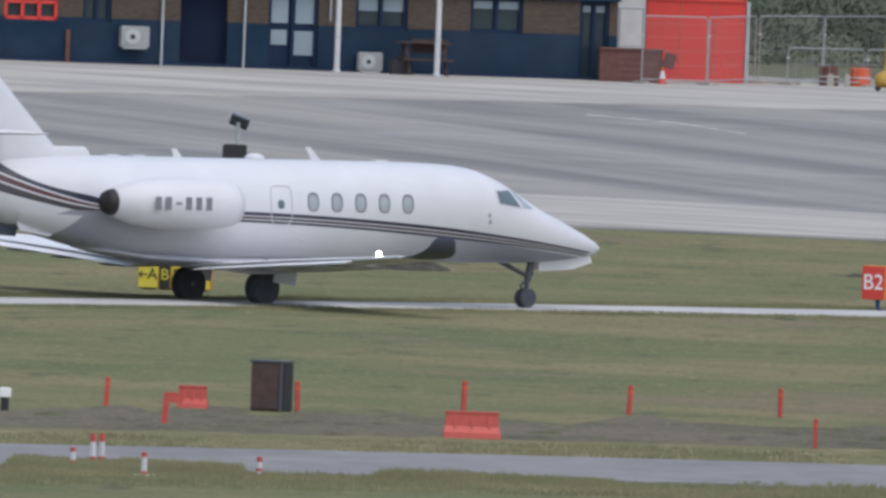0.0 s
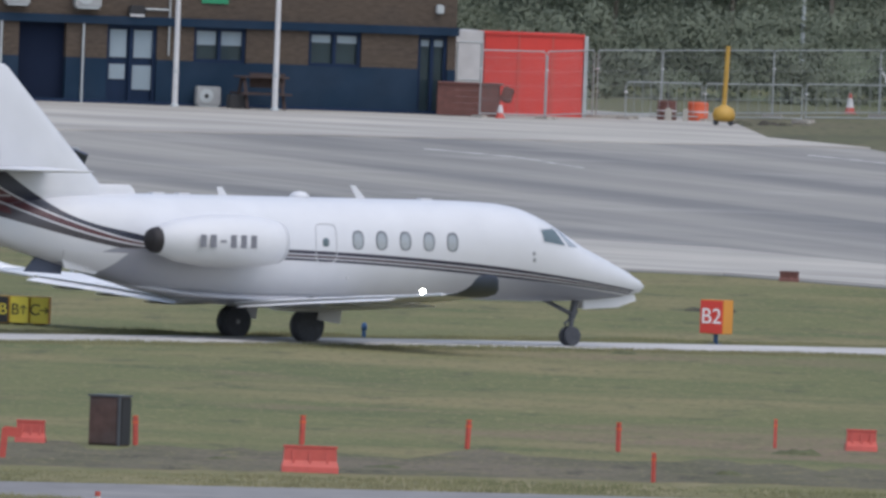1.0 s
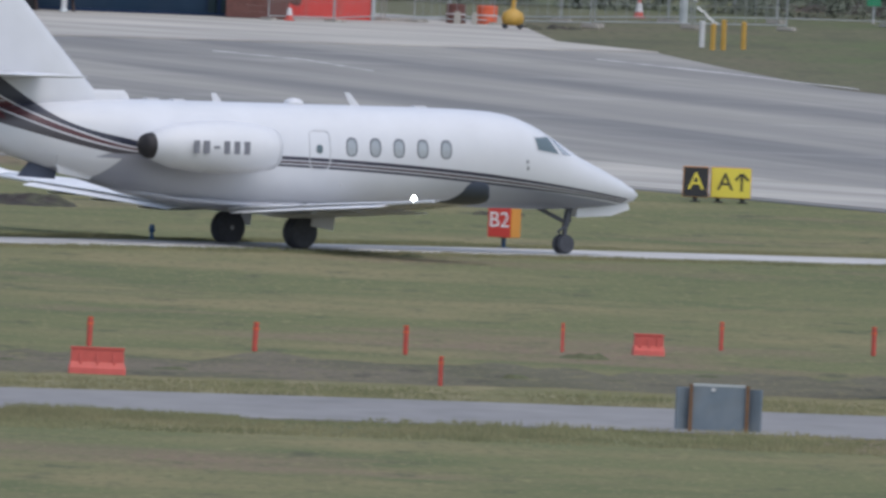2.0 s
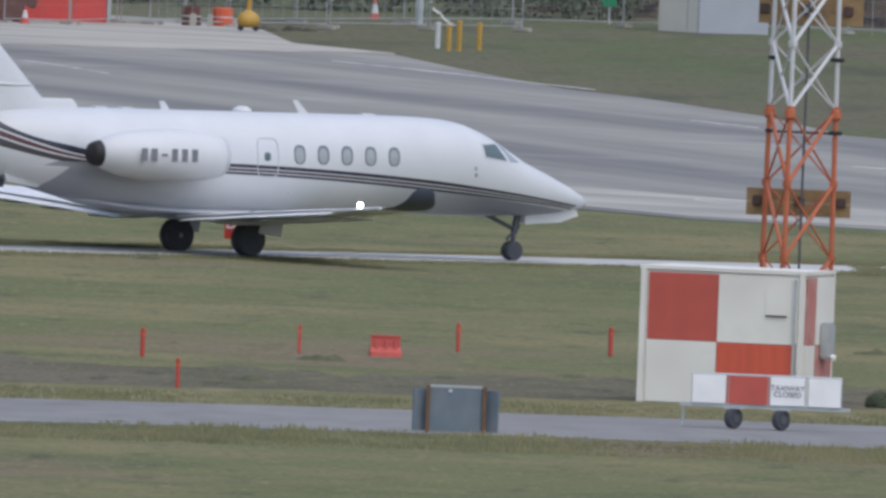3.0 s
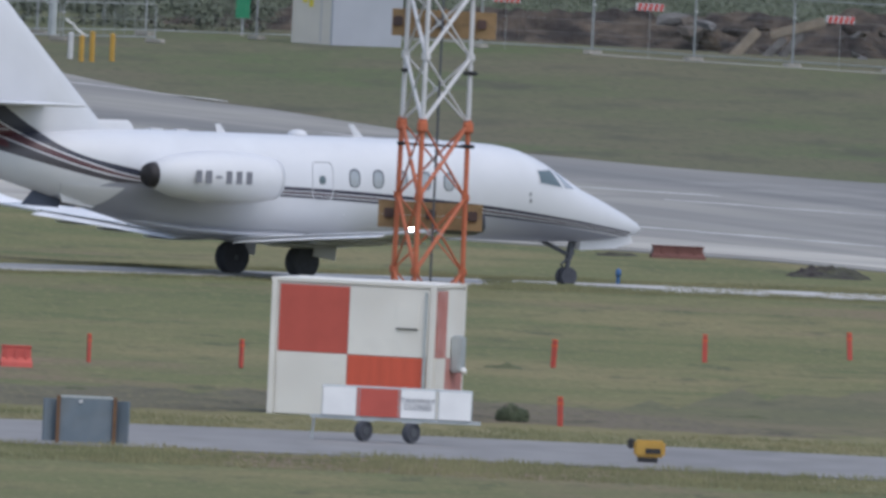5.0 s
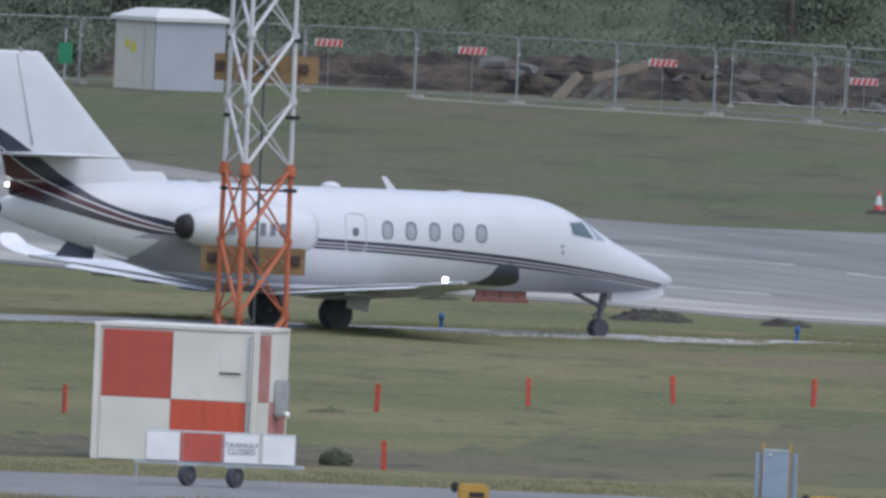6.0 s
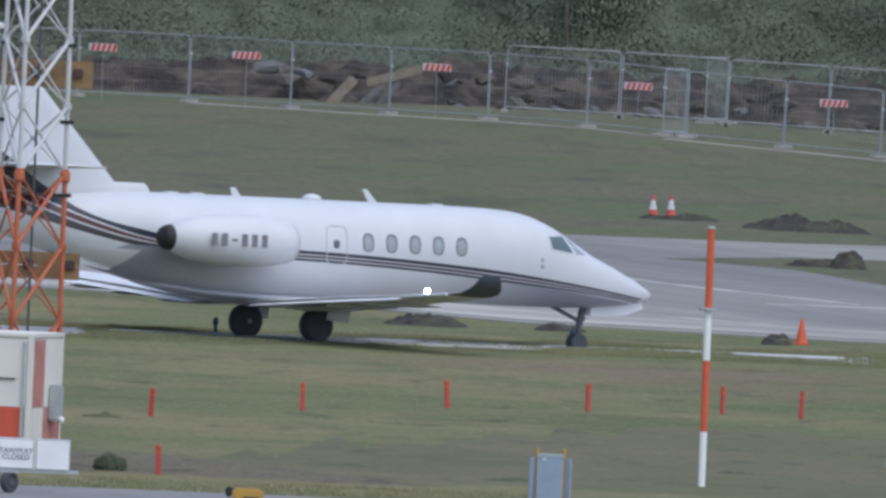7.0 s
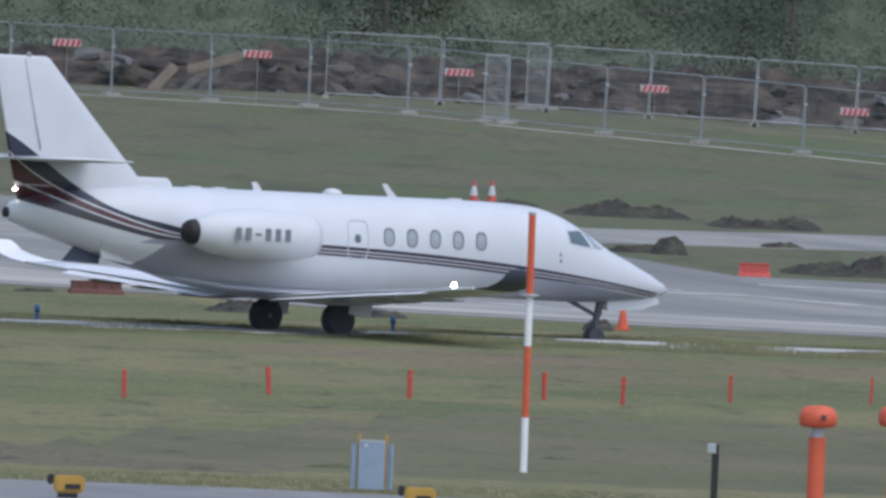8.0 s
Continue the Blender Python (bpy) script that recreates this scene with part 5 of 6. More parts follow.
def lattice_mast():
    x0, y0, top, change = 4.15, 984.5, 15.0, 5.92
    m = thing("lattice_mast", pose(x0, y0, 0), "tall three-legged lattice mast, orange below and white above", "mast")
    corners = [(-0.73, 0.70), (-0.28, -0.73), (0.73, 0.37)]

    def at(i, z):
        k = 1 - z * 0.012
        return (corners[i % 3][0] * k, corners[i % 3][1] * k, z)

    for i in range(3):
        part("leg", tube([at(i, 0), at(i, change)], 0.052), MAST_ORANGE, m, "orange mast leg")
        part("leg", tube([at(i, change), at(i, top)], 0.048), WHITE_POLE, m, "white mast leg")
        part("collar", turned([(0.07, -0.2), (0.11, -0.16), (0.11, 0.0), (0.07, 0.03)], 10), MAST_ORANGE, m, at=pose(*at(i, change)))
    bays = [change - 1.52 * k for k in (3.8, 3, 2, 1)] + [change + 1.36 * k for k in range(7)]
    for za, zb in zip(bays, bays[1:]):
        mat = MAST_ORANGE if zb <= change + 0.01 else WHITE_POLE
        for i in range(3):
            turn = math.degrees(math.atan2(corners[(i + 1) % 3][1] - corners[i][1], corners[(i + 1) % 3][0] - corners[i][0]))
            rise = i == 1
            thick, thin = (0.042, 0.024) if i != 2 else (0.026, 0.02)
            part("brace", tube([at(i, za if rise else zb), at(i + 1, zb if rise else za)], thick, sides=6), mat, m)
            part("brace", tube([at(i, zb if rise else za), at(i + 1, za if rise else zb)], thin, sides=6), mat, m)
            part("gusset_plate", box(0.15, 0.15, 0.16, pose(*at(i, zb - 0.08), 0, 0, turn), bevel=0.02), mat, m)
            p, q = Vector(at(i, (za + zb) / 2)), Vector(at(i + 1, (za + zb) / 2))
            part("cross_plate", box(0.13, 0.04, 0.1, pose(*((p + q) / 2 - Vector((0, 0, 0.05))), 0, 0, turn)), GALV, m)
    part("cable", tube([(0.05, 0.1, 0), (0.05, 0.1, top)], 0.025), HUB, m, "dark grey cable run")
    for z in (5.42, 6.92, 8.5):
        x, y, _ = at(2, z)
        part("clamp", box(0.3, 0.16, 0.08, pose(x, y, z), bevel=0.02), BLACK, m)
        part("clamp", box(0.16, 0.16, 0.08, pose(*at(0, z)), bevel=0.02), BLACK, m)
    part("clamp_bar", tube([at(0, 5.45), at(2, 5.45)], 0.028, sides=6), RUST, m)
    for z in (3.72, 7.66):
        for up in (0, 0.28):
            part("board", box(2.14, 0.06, 0.272, pose(-0.01 if z < 5 else 0.09, 0.86, z + up)), BOARD, m, "weathered timber board")
        for q in (-0.86, 0.0, 0.86):
            part("bracket", box(0.2, 0.08, 0.2, pose(q, 0.80, z + 0.2), bevel=0.02), RUST, m, "dark fixing")


def sign_trailer():
    t = thing("sign_trailer", pose(3.32, 956.6, 0.03, 0, 0, -2), "two-wheeled trailer carrying closure boards", "trailer")
    part("chassis", box(3.4, 0.14, 0.07, pose(0.2, 0, 0.42)), GALV, t)
    part("chassis", box(3.0, 0.10, 0.05, pose(0.2, 0.4, 0.42)), GALV, t)
    part("prop_stand", tube([(-1.42, 0, 0.45), (-1.45, 0, 0)], 0.025), GALV, t)
    for q in (-0.42, 0.53):
        w = part("wheel", turned([(0.1, -0.07), (0.2, -0.07), (0.215, -0.03), (0.215, 0.03), (0.2, 0.07), (0.1, 0.07)], 18, axis="y"), TYRE, t, at=pose(q, -0.12, 0.215, 0, 0, 50))
        part("hub", turned([(0.09, -0.085), (0.1, 0.0)], 10, axis="y"), HUB, w)
        part("mudguard", box(0.4, 0.16, 0.03, pose(q, -0.12, 0.4)), GALV, t)
    for x0, x1, mat, text in ((-1.26, -0.60, WHITE_INK, ""), (-0.52, 0.24, CHECK_RED, ""), (0.30, 0.98, WHITE_INK, "TAXIWAY\nCLOSED"), (1.06, 1.70, WHITE_INK, "")):
        b = part("board", box(x1 - x0, 0.03, 0.56, pose((x0 + x1) / 2, -0.09, 0.50)), mat, t, "white board" if mat is WHITE_INK else "red board")
        part("board_frame", box(x1 - x0 + 0.04, 0.02, 0.60, pose((x0 + x1) / 2, -0.06, 0.48)), GALV, b)
        if text:
            writing(text, 0.15, MARKING, b, pose((x0 + x1) / 2, -0.115, 0.78) @ FACE)
    part("top_rail", tube([(-1.27, -0.05, 1.08), (1.71, -0.05, 1.08)], 0.02), GALV, t)


checkered_hut()
lattice_mast()
sign_trailer()


# ---- barber pole, lamps and small markers near the road ----
def barber_pole():
    p = thing("striped_pole", pose(18.2, 987.5, 0, 0, -0.3, 0), "tall slim pole banded orange and white", "pole")
    z = 0.0
    for i, (h, mat) in enumerate(((1.13, WHITE_INK), (1.47, ORANGE), (1.08, WHITE_INK), (1.63, ORANGE))):
        part("band", tube([(0, 0, z), (0, 0, z + h)], 0.075, sides=12), mat, p, "orange band" if mat is ORANGE else "white band")
        z += h
    part("ring", turned([(0.08, 0), (0.2, 0.01), (0.2, 0.05), (0.08, 0.06)], 14), GALV, p, at=pose(0, 0, 3.62))
    part("cap", turned([(0.09, 0), (0.09, 0.04), (0.02, 0.06)], 12), GALV, p, at=pose(0, 0, z))


def sensor_head(x, y):
    s = thing("sensor_post", pose(x, y, 0), "orange sensor head on a stout orange post", "sensor", "orange sensors")
    part("post", tube([(0, 0, 0), (0, 0, 1.75)], 0.17, sides=16), ORANGE, s)
    part("neck", tube([(0, 0, 1.75), (0, 0, 1.95)], 0.12, sides=16), GALV, s, "grey metal neck")
    part("head", turned([(0.12, 1.93), (0.34, 1.96), (0.38, 2.06), (0.38, 2.2), (0.30, 2.34), (0.12, 2.38)], 20), ORANGE, s, "rounded orange head", True)
    part("bolt_cap", box(0.1, 0.06, 0.1, pose(0.1, -0.38, 2.1)), BRICK_RED, s)


barber_pole()
sensor_head(23.4, 954.2)
sensor_head(25.05, 957.0)
p = thing("utility_post", pose(21.7, 968, 0), "dark timber post with a small grey box", "post")
part("post", box(0.14, 0.12, 1.2, bevel=0.01), BLACK, p)
part("junction_box", box(0.17, 0.14, 0.2, pose(-0.08, -0.04, 1.02), bevel=0.01), GALV, p, "small grey box")
for x, y in ((8.52, 950.5), (15.5, 952.5)):
    y0 = y
    k = thing("runway_lamp", pose(x, y0, 0.03), "low yellow lamp housing beside the road", "lamp", "yellow lamp housings")
    part("housing", box(0.62, 0.4, 0.34, pose(0.03, 0, 0.1), bevel=0.05), YELLOW, k)
    part("end_cap", box(0.14, 0.3, 0.2, pose(-0.34, 0, 0.26), bevel=0.03), BLACK, k, "dark end cap")
    part("foot", box(0.4, 0.3, 0.1), BLACK, k)
    part("lens", box(0.3, 0.03, 0.1, pose(0.1, -0.205, 0.18)), BLACK, k, "dark lens slot")


def stub(x, y, h, tall_red, label, base=False):
    s = thing("delineator", pose(x, y, 0.03), label, "delineator", "white and red delineators")
    part("sleeve", tube([(0, 0, 0), (0, 0, h * (1 - tall_red))], 0.055), WHITE_POLE, s)
    part("tip", tube([(0, 0, h * (1 - tall_red)), (0, 0, h)], 0.055), RED_PLASTIC, s, "red top")
    part("band", turned([(0.06, 0.04), (0.06, 0.1)], 10), RED_PLASTIC, s, "red band")
    if base:
        part("base", box(0.42, 0.3, 0.04, bevel=0.01), WHITE_POLE, s, "white base plate")


for x, y, h, red, base, label in ((-22.15, 938.6, 0.55, 0.3, False, "white delineator post with a red top"), (-21.98, 938.9, 0.55, 0.3, False, "white delineator post with a red top"),
                                  (-22.46, 935.4, 0.34, 0.25, False, "short white stub with a red cap"), (-20.92, 929.0, 0.46, 0.2, True, "white stub with a red cap on a flat base"), (-18.8, 934.4, 0.32, 0.3, False, "short white stub with a red cap")):
    stub(x, y, h, red, label, base)
k = thing("marker_box", pose(-24.89, 977.2, 0), "small white box on a black stand", "marker")
part("stand", box(0.16, 0.14, 0.3), BLACK, k)
part("box", box(0.24, 0.2, 0.2, pose(0, 0, 0.28), bevel=0.02), WHITE_INK, k)


# ---- earth heaps and rubble ----
def heap(name, x, y, w, d, h, mat, label, seed, kind="", rough=0.5, nx=56, ny=16, category="earth", z=0.0):
    """An uneven heap of soil with a ragged crest."""
    bm = bmesh.new()
    grid = []
    for j in range(ny + 1):
        row = []
        for i in range(nx + 1):
            u, v = i / nx * 2 - 1, j / ny * 2 - 1
            fall = max(0.0, 1 - abs(u) ** 3) * max(0.0, 1 - v * v)
            n = noise.noise(Vector((x + u * w * 0.35, y * 0.1 + v * d * 0.3, seed))) + 0.5 * noise.noise(Vector((x + u * w * 0.9, v * d * 0.7, seed + 5))) + (0.15 if w > 20 else 0.45) * noise.noise(Vector((x + u * w * 2.1, v * d * 1.6, seed + 9)))
            if w < 20:
                n += 0.22 * noise.noise(Vector((x + u * w * 4.5, v * d * 2.5, seed + 13)))
            row.append(bm.verts.new((u * w / 2, v * d / 2, max(-0.05, h * fall * (0.75 + rough * 1.6 * n)) - 0.04)))
        grid.append(row)
    for a, c in zip(grid, grid[1:]):
        for i in range(nx):
            bm.faces.new((a[i], a[i + 1], c[i + 1], c[i]))
    ob = part(name, bm, mat, smooth=nx > 100)
    ob.matrix_world = pose(x, y, z)
    return tagged(ob, label, category, kind=kind)


heap("spoil_bank", 24.5, 1450, 70, 14, 2.45, EARTH, "long bank of dug brown earth and rubble behind the fence", 1.0, "stuff", 0.14, 460, 44, z=-0.85)
heap("soil_mound", 25.9, 1271, 3.6, 6, 0.38, DARK_EARTH, "low heap of dark turned soil on the grass", 2.0)
heap("soil_mound", 29.3, 1262, 3.2, 6, 0.42, DARK_EARTH, "low heap of dark turned soil on the grass", 2.5)
heap("soil_mound", 22.6, 1279, 2.4, 5, 0.2, DARK_EARTH, "dark soil patch under the cones", 2.8)
heap("soil_mound", 26.0, 1222, 1.0, 2.5, 0.58, DARK_EARTH, "small dark rounded heap by the apron", 3.0, nx=14)
heap("soil_mound", 25.2, 1223, 1.8, 3, 0.3, DARK_EARTH, "low dark heap by the apron", 3.3, nx=14)
heap("soil_mound", 29.2, 1236, 1.3, 3, 0.32, DARK_EARTH, "low dark heap by the taxiway", 3.6, nx=14)
heap("soil_mound", 31.0, 1205, 5.5, 8, 0.4, DARK_EARTH, "dark soil at the grass island", 4.2)
heap("soil_mound", 22.4, 1128, 0.8, 2, 0.28, DARK_EARTH, "small dark clod by the orange cone", 4.6, nx=12)
heap("soil_mound", 14.2, 1133, 2.2, 5, 0.24, DARK_EARTH, "low earth ridge beside the taxiway", 5.0)
heap("soil_mound", 17.4, 1133, 1.4, 3, 0.22, DARK_EARTH, "low earth ridge beside the taxiway", 5.3)
heap("soil_mound", -8.6, 1139, 1.5, 3, 0.22, DARK_EARTH, "dark clod of soil in the grass", 5.7, nx=12)
heap("soil_mound", -19.5, 1128, 2.4, 4, 0.26, DARK_EARTH, "dark clod of soil in the grass", 6.0, nx=14)
heap("soil_mound", 9.3, 1146, 1.2, 3, 0.14, DARK_EARTH, "dark soil at the apron edge", 6.4, nx=14)
rng = random.Random(5)
for i, (x, y, w, h) in enumerate(((-17.2, 978, 1.0, 0.1), (-13.9, 976, 1.0, 0.1), (-6.9, 981, 0.7, 0.12), (-4.9, 983, 0.9, 0.1), (-23.9, 975, 0.8, 0.14), (-10.1, 1090, 0.7, 0.1), (6.0, 1026, 1.0, 0.12), (14.2, 985, 1.6, 0.09), (19.1, 1000, 1.2, 0.08), (21.2, 996, 0.6, 0.1), (-3.0, 989, 0.8, 0.09), (10.6, 992, 2.0, 0.07), (-5.6, 1001, 1.2, 0.16))):
    heap("grass_clump", x, y, w, 1.6, h * 1.15, CLOD, "dark tussock of rough grass", 7 + i, nx=12, ny=6, category="grass")


CLAY = material("brown_clay", (0.095, 0.08, 0.066), 0.95, spread=0.3, size=0.3, bump=0.05)
GREY_RUBBLE = material("dusty_rubble", (0.13, 0.125, 0.12), 0.95, spread=0.25, size=0.25)


def rubble():
    """Broken slabs and beams on the spoil bank."""
    for i in range(110):
        x = rng.uniform(17.5, 46) if i > 12 else rng.uniform(12.5, 17)
        size = rng.uniform(0.10, 0.38) * (1.25 if i % 9 == 0 else 1)
        bm = bmesh.new()
        bmesh.ops.create_icosphere(bm, subdivisions=1, radius=size, matrix=Matrix.Diagonal((rng.uniform(0.9, 2.2), 1, rng.uniform(0.4, 0.8), 1)))
        for v in bm.verts:
            v.co *= rng.uniform(0.65, 1.25)
        up = rng.uniform(-0.1, 1.0)
        r = thing("rubble_lump", pose(x, 1443.2 + 3.4 * max(0, up) + rng.uniform(-0.3, 0.3), dip(x, 1443) + up, rng.uniform(-20, 20), rng.uniform(-30, 30), rng.uniform(0, 180)), "broken lump of earth and rubble on the spoil bank", "rubble", "rubble on the spoil bank")
        part("lump", bm, rng.choice((CLAY, CLAY, EARTH, EARTH, EARTH, GREY_RUBBLE)), r)
    for i, (x, z, length, tilt, turn, wide, mat) in enumerate(((14.75, -0.25, 1.35, -49, 10, 0.30, OLD_TIMBER), (15.7, -0.2, 1.05, -46, 5, 0.22, GREY_RUBBLE), (16.2, -0.2, 1.2, -50, 12, 0.2, GREY_RUBBLE), (16.0, 0.62, 1.7, -17, -5, 0.3, OLD_TIMBER), (14.3, -0.2, 1.1, -30, 0, 0.2, CLAY))):
        r = thing("timber_beam", pose(x, 1440.9 + 0.2 * i, z, 0, tilt, turn), "weathered timber beam leaning on the earth bank", "beam", "beams on the spoil bank")
        part("beam", box(length, 0.25, wide, pose(length / 2, 0, -wide / 2), bevel=0.04), mat, r)


rubble()
b = thing("kerb_edging", pose(0, 0, 0), "pale concrete edging along the foot of the fence", "kerb")
for (x0, y0), (x1, y1) in zip(FENCE_LINES[0][8:-1], FENCE_LINES[0][9:]):
    part("edging_stone", tube([(x0, y0 - 1, dip(x0, y0) + 0.02), (x1, y1 - 1, dip(x1, y1) + 0.0)], 0.03, sides=4), CONCRETE, b)
for (x0, y0), (x1, y1) in zip(FENCE_LINES[1], FENCE_LINES[1][1:]):
    part("edging_stone", tube([(x0, y0 - 3, dip(x0, y0) + 0.02), (x1, y1 - 3, dip(x1, y1) + 0.0)], 0.03, sides=4), CONCRETE, b)


# ---- woodland behind the airfield ----
def leaf_cloud(r, blobs, count, size):
    """Small leaf faces gathered in uneven clumps."""
    verts, faces, normals = [], [], []
    for _ in range(count):
        cx, cy, cz, cr = r.choice(blobs)
        d = Vector((r.gauss(0, 1), r.gauss(0, 1), r.gauss(0, 0.8)))
        d = d.normalized() * cr * (0.55 + 0.5 * r.random() ** 0.5)
        p = Vector((cx, cy, cz)) + d
        n = (d.normalized() + Vector((r.uniform(-0.7, 0.7), r.uniform(-0.7, 0.7), r.uniform(-0.3, 0.9)))).normalized()
        a = n.orthogonal().normalized()
        a = (Matrix.Rotation(r.uniform(0, 6.3), 3, n) @ a) * size * r.uniform(0.6, 1.4)
        c = n.cross(a) * 0.62
        i = len(verts)
        verts += [p - a, p - c, p + a, p + c]
        faces.append((i, i + 1, i + 2, i + 3))
        normals += [(d.normalized() * 0.35 + Vector((0, -0.35, 0.75))).normalized()] * 4
    me = bpy.data.meshes.new("crown")
    me.from_pydata(verts, [], faces)
    me.polygons.foreach_set("use_smooth", [True] * len(faces))
    me.normals_split_custom_set_from_vertices(normals)
    return me


shrub = new("shrub", leaf_cloud(random.Random(8), [(0, 0, 0.2, 0.28), (0.25, 0.1, 0.15, 0.22), (-0.2, 0.1, 0.14, 0.2)], 3200, 0.028))
shrub.data.materials.append(SHRUB_LEAF)
shrub.matrix_world = pose(5.95, 979, 0) @ Matrix.Scale(0.8, 4)
tagged(shrub, "small dark green bush beside the hut", "bush")


def tree(seed, tall, mat, label):
    r = random.Random(seed)
    t = thing("tree", pose(0, 0, 0), label, "tree", "trees behind the airfield")
    lean = r.uniform(-0.4, 0.4)
    part("trunk", tube([(0, 0, -0.1), (lean * 0.3, 0, tall * 0.35), (lean, 0, tall * 0.75)], 0.1, radii=(0.08, 0.06, 0.03)), BARK, t)
    blobs = []
    for k in range(7):
        z = tall * r.uniform(0.2, 0.65)
        a = r.uniform(0, 6.3)
        e = (math.cos(a) * r.uniform(1, 2.2), math.sin(a) * r.uniform(1, 2.2), z + r.uniform(0.6, 1.6))
        part("limb", tube([(lean * z / tall, 0, z), (e[0] * 0.5, e[1] * 0.5, z + 0.5), e], 0.06, radii=(0.08, 0.05, 0.02), sides=6), BARK, t)
        blobs.append((*e, r.uniform(0.8, 1.4)))
    for k in range(15):
        a, q = r.uniform(0, 6.3), r.uniform(0.2, 2.3)
        blobs.append((math.cos(a) * q, math.sin(a) * q, r.uniform(0.4, tall * 0.95), r.uniform(0.6, 1.3)))
    crown = new("crown", leaf_cloud(r, blobs, 7000, 0.07))
    crown.data.materials.append(mat)
    crown.parent = t
    return t


kinds = [tree(s, h, m, l) for s, h, m, l in ((11, 9.0, LEAF, "broad mid-green tree with a low uneven crown"), (12, 10.5, LEAF_DARK, "tall dark green tree with a dense crown"), (13, 8.0, LEAF_DARK, "dark bushy tree with leaves to the ground"), (14, 9.5, LEAF, "light green tree with gaps in its crown"))]
spots = []
r = random.Random(21)
for row, (y, step) in enumerate(((1464, 13.0),)):
    x = -24 + row * 0.9
    while x < 50:
        spots.append((x + r.uniform(-0.8, 0.8), y + r.uniform(-1, 2)))
        x += (3.2 if x < 7 else step) * r.uniform(0.8, 1.2)
for i, (x, y) in enumerate(spots):
    k = r.randrange(4)
    m = pose(x, y, -1.25 + (y - 1458) * 0.5, 0, 0, r.uniform(0, 360))
    if i < 4:
        kinds[i].matrix_world = m
    else:
        copy_thing(kinds[k], m)


def hillside():
    """The ground climbs behind the wood."""
    bm = bmesh.new()
    g = [[bm.verts.new((x, y, -1.2 + max(0.0, y - 1458) * 0.5 + 0.5 * noise.noise(Vector((x * 0.3, y * 0.2, 2))))) for x in (*range(-240, -40, 20), *range(-40, 71, 1), *range(80, 261, 20))] for y in (1456, 1458, 1459, 1460, 1461, 1462, 1463, 1464, 1465, 1466, 1468, 1470, 1472, 1475, 1480, 1490, 1520, 1560)]
    for a, c in zip(g, g[1:]):
        for i in range(len(a) - 1):
            bm.faces.new((a[i], a[i + 1], c[i + 1], c[i]))
    tagged(part("backdrop", bm, HILL, smooth=True), "hazy wooded green hillside behind the airfield", "hillside", kind="structure")


hillside()


def undergrowth():
    """Scrub that covers the foot of the wood and the slope behind it."""
    rr = random.Random(3)
    blobs = [(rr.uniform(-28, 56), 1458 + q, -0.9 + 0.5 * q, rr.uniform(0.5, 1.2)) for q in (rr.uniform(0, 9) for _ in range(1100))]
    ob = new("undergrowth", leaf_cloud(rr, blobs, 260000, 0.052))
    ob.data.materials.append(LEAF_DARK)
    tagged(ob, "dense dark green undergrowth at the foot of the wood", "undergrowth", kind="stuff")
    blobs = [(x, 1436 + rr.uniform(0, 8) - 0.35 * max(0, -6 - x), rr.uniform(0.0, 2.6), rr.uniform(0.35, 0.8)) for x in (rr.uniform(-17, 1.0) for _ in range(170))]
    ob = new("hedge", leaf_cloud(rr, blobs, 42000, 0.06))
    ob.data.materials.append(LEAF_DARK)
    tagged(ob, "dark tangled scrub behind the site fence", "hedge", kind="stuff")


undergrowth()


# ---- scraps of tape caught on the fence ----
for x, y, z, length, turn in ((-5.75, 1417.2, 1.15, 0.5, 62), (-4.75, 1416.6, 0.26, 0.8, 38)):
    tp = thing("plastic_tape", pose(x, y, z, 0, turn, 0), "torn white plastic tape caught on the fence", "tape", "scraps of tape")
    bm = bmesh.new()
    for k in range(4):
        box(length / 4 + 0.02, 0.02, 0.07 - 0.01 * (k % 2), pose(-length / 2 + (k + 0.5) * length / 4, 0, 0.02 * math.sin(k * 2.1), 0, 14 * math.sin(k * 1.7), 0), bm)
    part("strip", bm, WHITE_INK, tp)
for x, y, w in ((-9.9, 1396.4, 0.7), (-9.0, 1398.5, 0.6), (-8.5, 1399.0, 0.4)):
    heap("soil_mound", x, y, w * 1.4, 1.2, 0.22, DARK_EARTH, "dark clods of earth beside the yellow marker", x, nx=14)


# ---- rough grass standing on the ground ----
def blades(name, areas, seed, label):
    g = np.random.RandomState(seed)
    verts, faces = [], []
    for x0, x1, y_low, y_high, per, tall in areas:
        n = int(per)
        for x, u in zip(g.uniform(x0, x1, n), g.rand(n)):
            lo = y_low(x) if callable(y_low) else y_low
            hi = y_high(x) if callable(y_high) else y_high
            y = lo + u * (hi - lo)
            k = 0.5 + 0.8 * (noise.noise(Vector((x * 0.35, y * 0.06, seed))) + 0.5)
            for _ in range(4):
                px, py = x + g.uniform(-0.12, 0.12), y + g.uniform(-0.3, 0.3)
                h = tall * k * g.uniform(0.4, 1.2)
                w = g.uniform(0.008, 0.022)
                lx, ly = g.uniform(-0.05, 0.05), g.uniform(-0.04, 0.04)
                z = dip(px, py) - 0.01
                i = len(verts)
                verts += [(px - w, py, z), (px + w, py, z), (px + lx, py + ly, z + h)]
                faces.append((i, i + 1, i + 2))
    me = bpy.data.meshes.new(name)
    me.from_pydata(verts, [], faces)
    me.polygons.foreach_set("use_smooth", [True] * len(faces))
    me.normals_split_custom_set_from_vertices([(0.0, -0.28, 0.96)] * len(verts))
    me.materials.append(BLADE)
    tagged(new(name, me), label, "grass", kind="stuff")


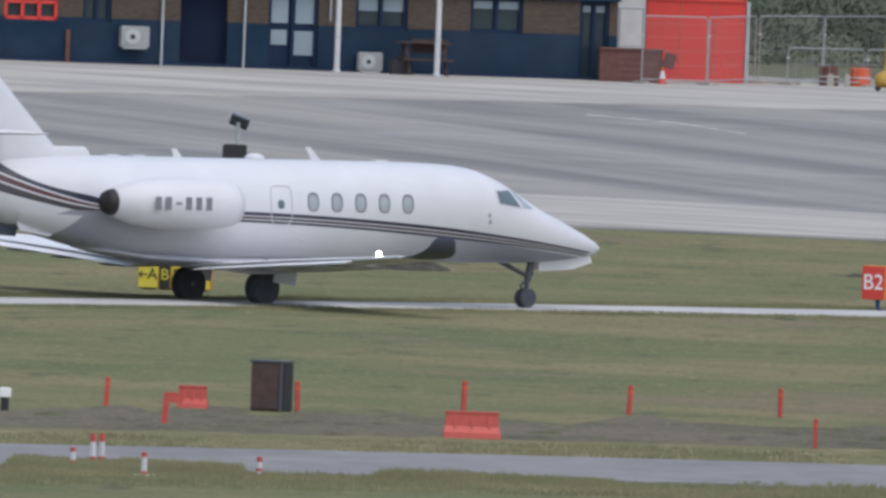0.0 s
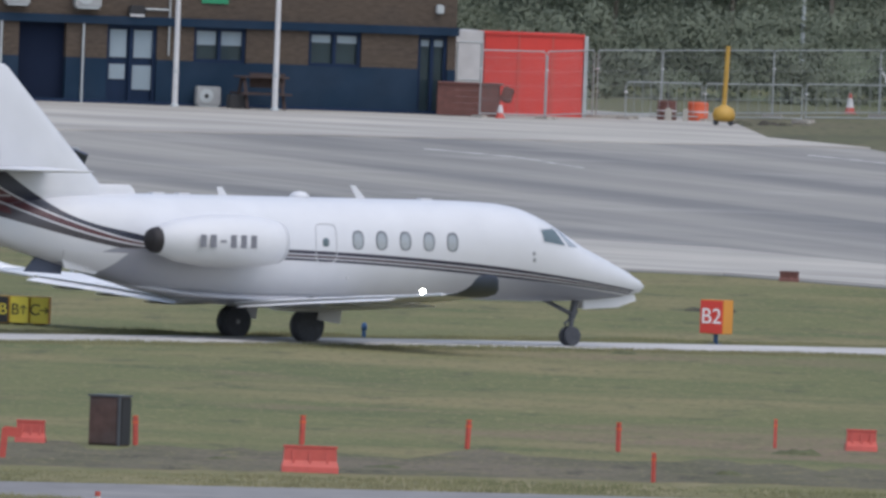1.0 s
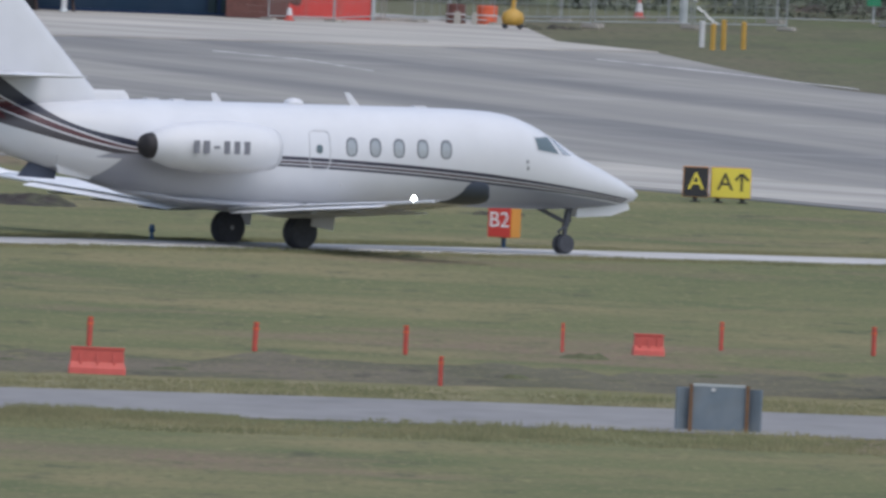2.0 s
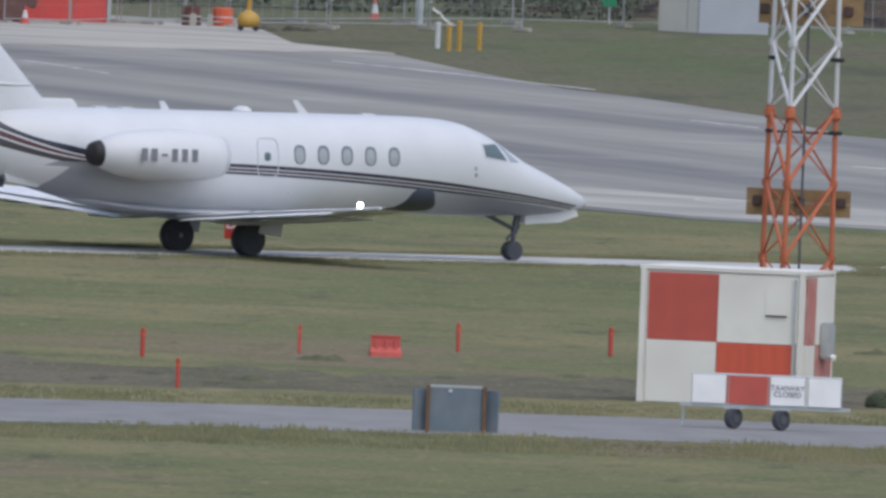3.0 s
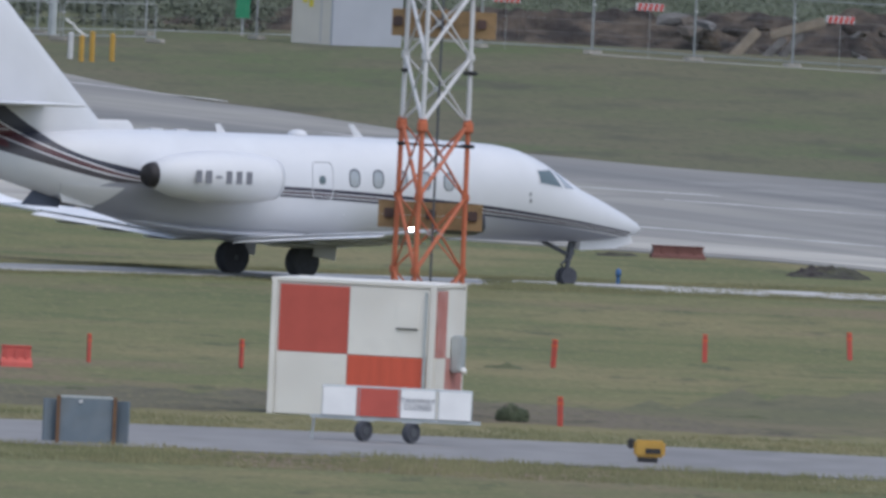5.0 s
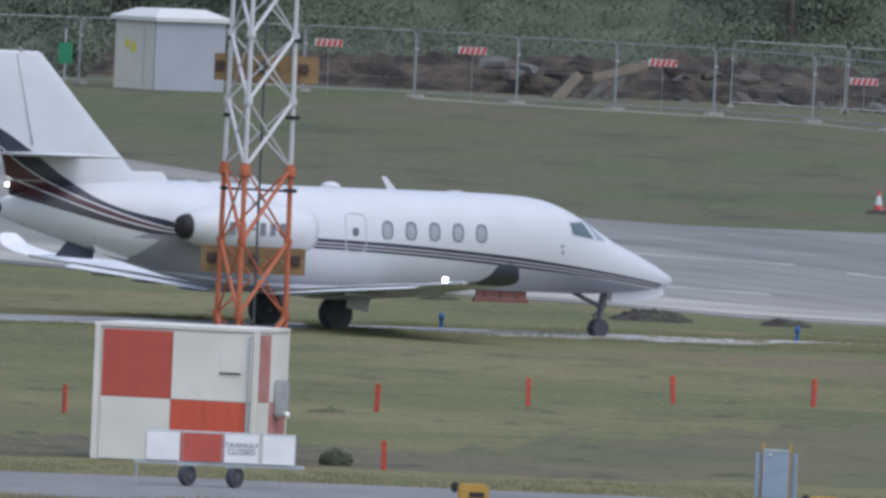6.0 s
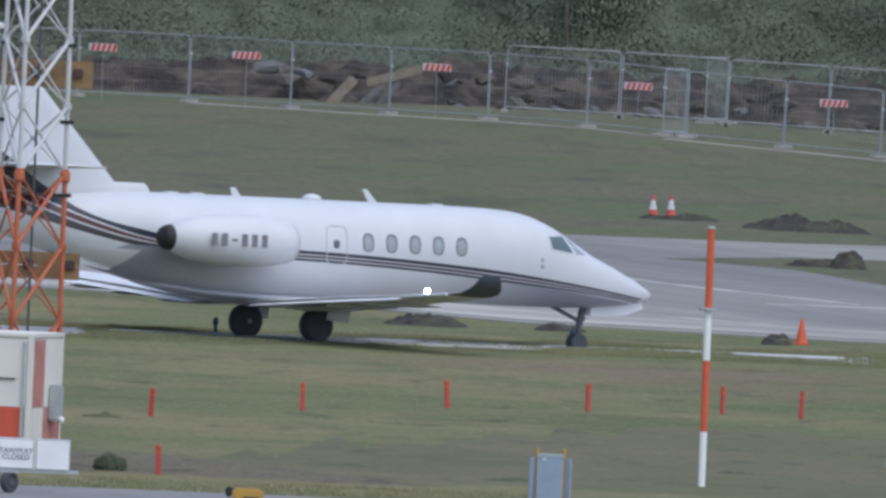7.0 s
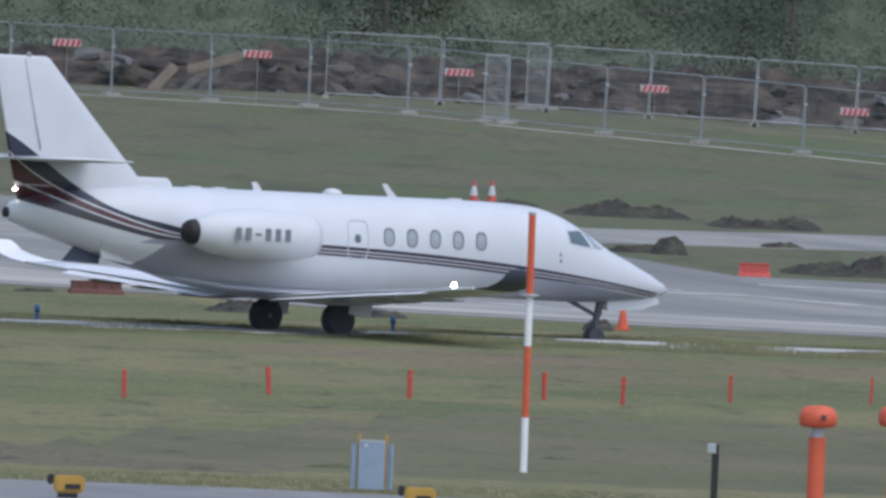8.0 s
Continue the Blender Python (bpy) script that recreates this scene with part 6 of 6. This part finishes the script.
blades("rough_grass", [
    (-30, 30, lambda x: taxi_edge(x) - 9.5, lambda x: taxi_edge(x) - 5.5, 6000, 0.07),
    (6, 32, lambda x: taxi_edge(x) - 7, lambda x: taxi_edge(x) + (1 if math.sin(x * 1.3) + math.sin(x * 0.57) > 0.2 else -4), 6000, 0.12),
    (-30, 30, lambda x: road_far(x) + 0.1, lambda x: road_far(x) + 10, 6000, 0.10),
    (-30, 30, lambda x: taxi_edge(x) + 0.2, lambda x: taxi_edge(x) + 4 + wave(x, 0.6, 2, 9), 7000, 0.11),
    (-23.6, -19.2, 928, lambda x: 939.5 + wave(x, 0.9, 3, 4) - 2.2 * max(0, x + 21), 3600, 0.2),
    (-16.5, -12, lambda x: road_far(x) - 21, lambda x: road_far(x) - 17.5 + wave(x, 1.1, 1.5, 8), 900, 0.17),
    (-30, 30, lambda x: road_far(x) - 30, lambda x: road_far(x) - 17.4 + wave(x, 0.5, 2.2, 2), 9000, 0.13)], 4, "rough unmown grass blades and straw")


# ---- movement ----
JET_ROWS = [  # seconds, place east and north, height, heading, nose-down
    (0.0, -22.77, 1085.76, -0.021, 35.0, -0.20),
    (0.5, -20.57, 1087.77, -0.013, 34.8, -0.17),
    (1.0, -18.16, 1089.89, -0.006, 34.6, -0.15),
    (1.5, -15.93, 1091.79, -0.000, 34.3, -0.13),
    (1.7, -14.98, 1092.59, 0.002, 34.2, -0.12),
    (2.8, -9.70, 1096.80, 0.012, 33.6, -0.07),
    (3.0, -8.74, 1097.53, 0.013, 33.5, -0.06),
    (3.5, -6.46, 1099.23, 0.015, 33.2, -0.04),
    (4.0, -3.95, 1101.02, 0.017, 32.9, -0.02),
    (4.5, -1.59, 1102.63, 0.017, 32.6, 0.00),
    (5.0, 0.94, 1104.28, 0.016, 32.5, 0.11),
    (5.2, 1.92, 1104.90, 0.016, 32.5, 0.16),
    (6.3, 7.21, 1108.05, 0.010, 32.4, 0.40),
    (6.5, 8.15, 1108.57, 0.008, 32.4, 0.49),
    (7.0, 10.57, 1109.88, 0.000, 32.45, 0.72),
    (7.5, 12.81, 1111.02, -0.008, 32.7, 0.80),
    (8.0, 15.22, 1112.17, -0.030, 33.2, 0.88),
]


def motions():
    walk(jet, [(t, pose(x, y, z + 0.02, 0, 0, heading) @ pose(0, 0, 0, -0.4, down, 0)) for t, x, y, z, heading, down in JET_ROWS])
    # the wheels roll as far as the aircraft goes
    ts = [r[0] for r in JET_ROWS]
    xs = [r[1] for r in JET_ROWS]
    for w, radius, place in zip(jet_wheels, (0.36, 0.36, 0.22), ((0, -1.5, 0.36), (0, 1.5, 0.36), (8.2, 0, 0.22))):
        rows = []
        for k in range(241):
            t = k / 30
            gone = (float(np.interp(t, ts, xs)) - xs[0]) / math.cos(radians(33))
            rows.append((t, pose(*place) @ Matrix.Rotation(gone / radius, 4, "Y")))
        walk(w, rows)


motions()
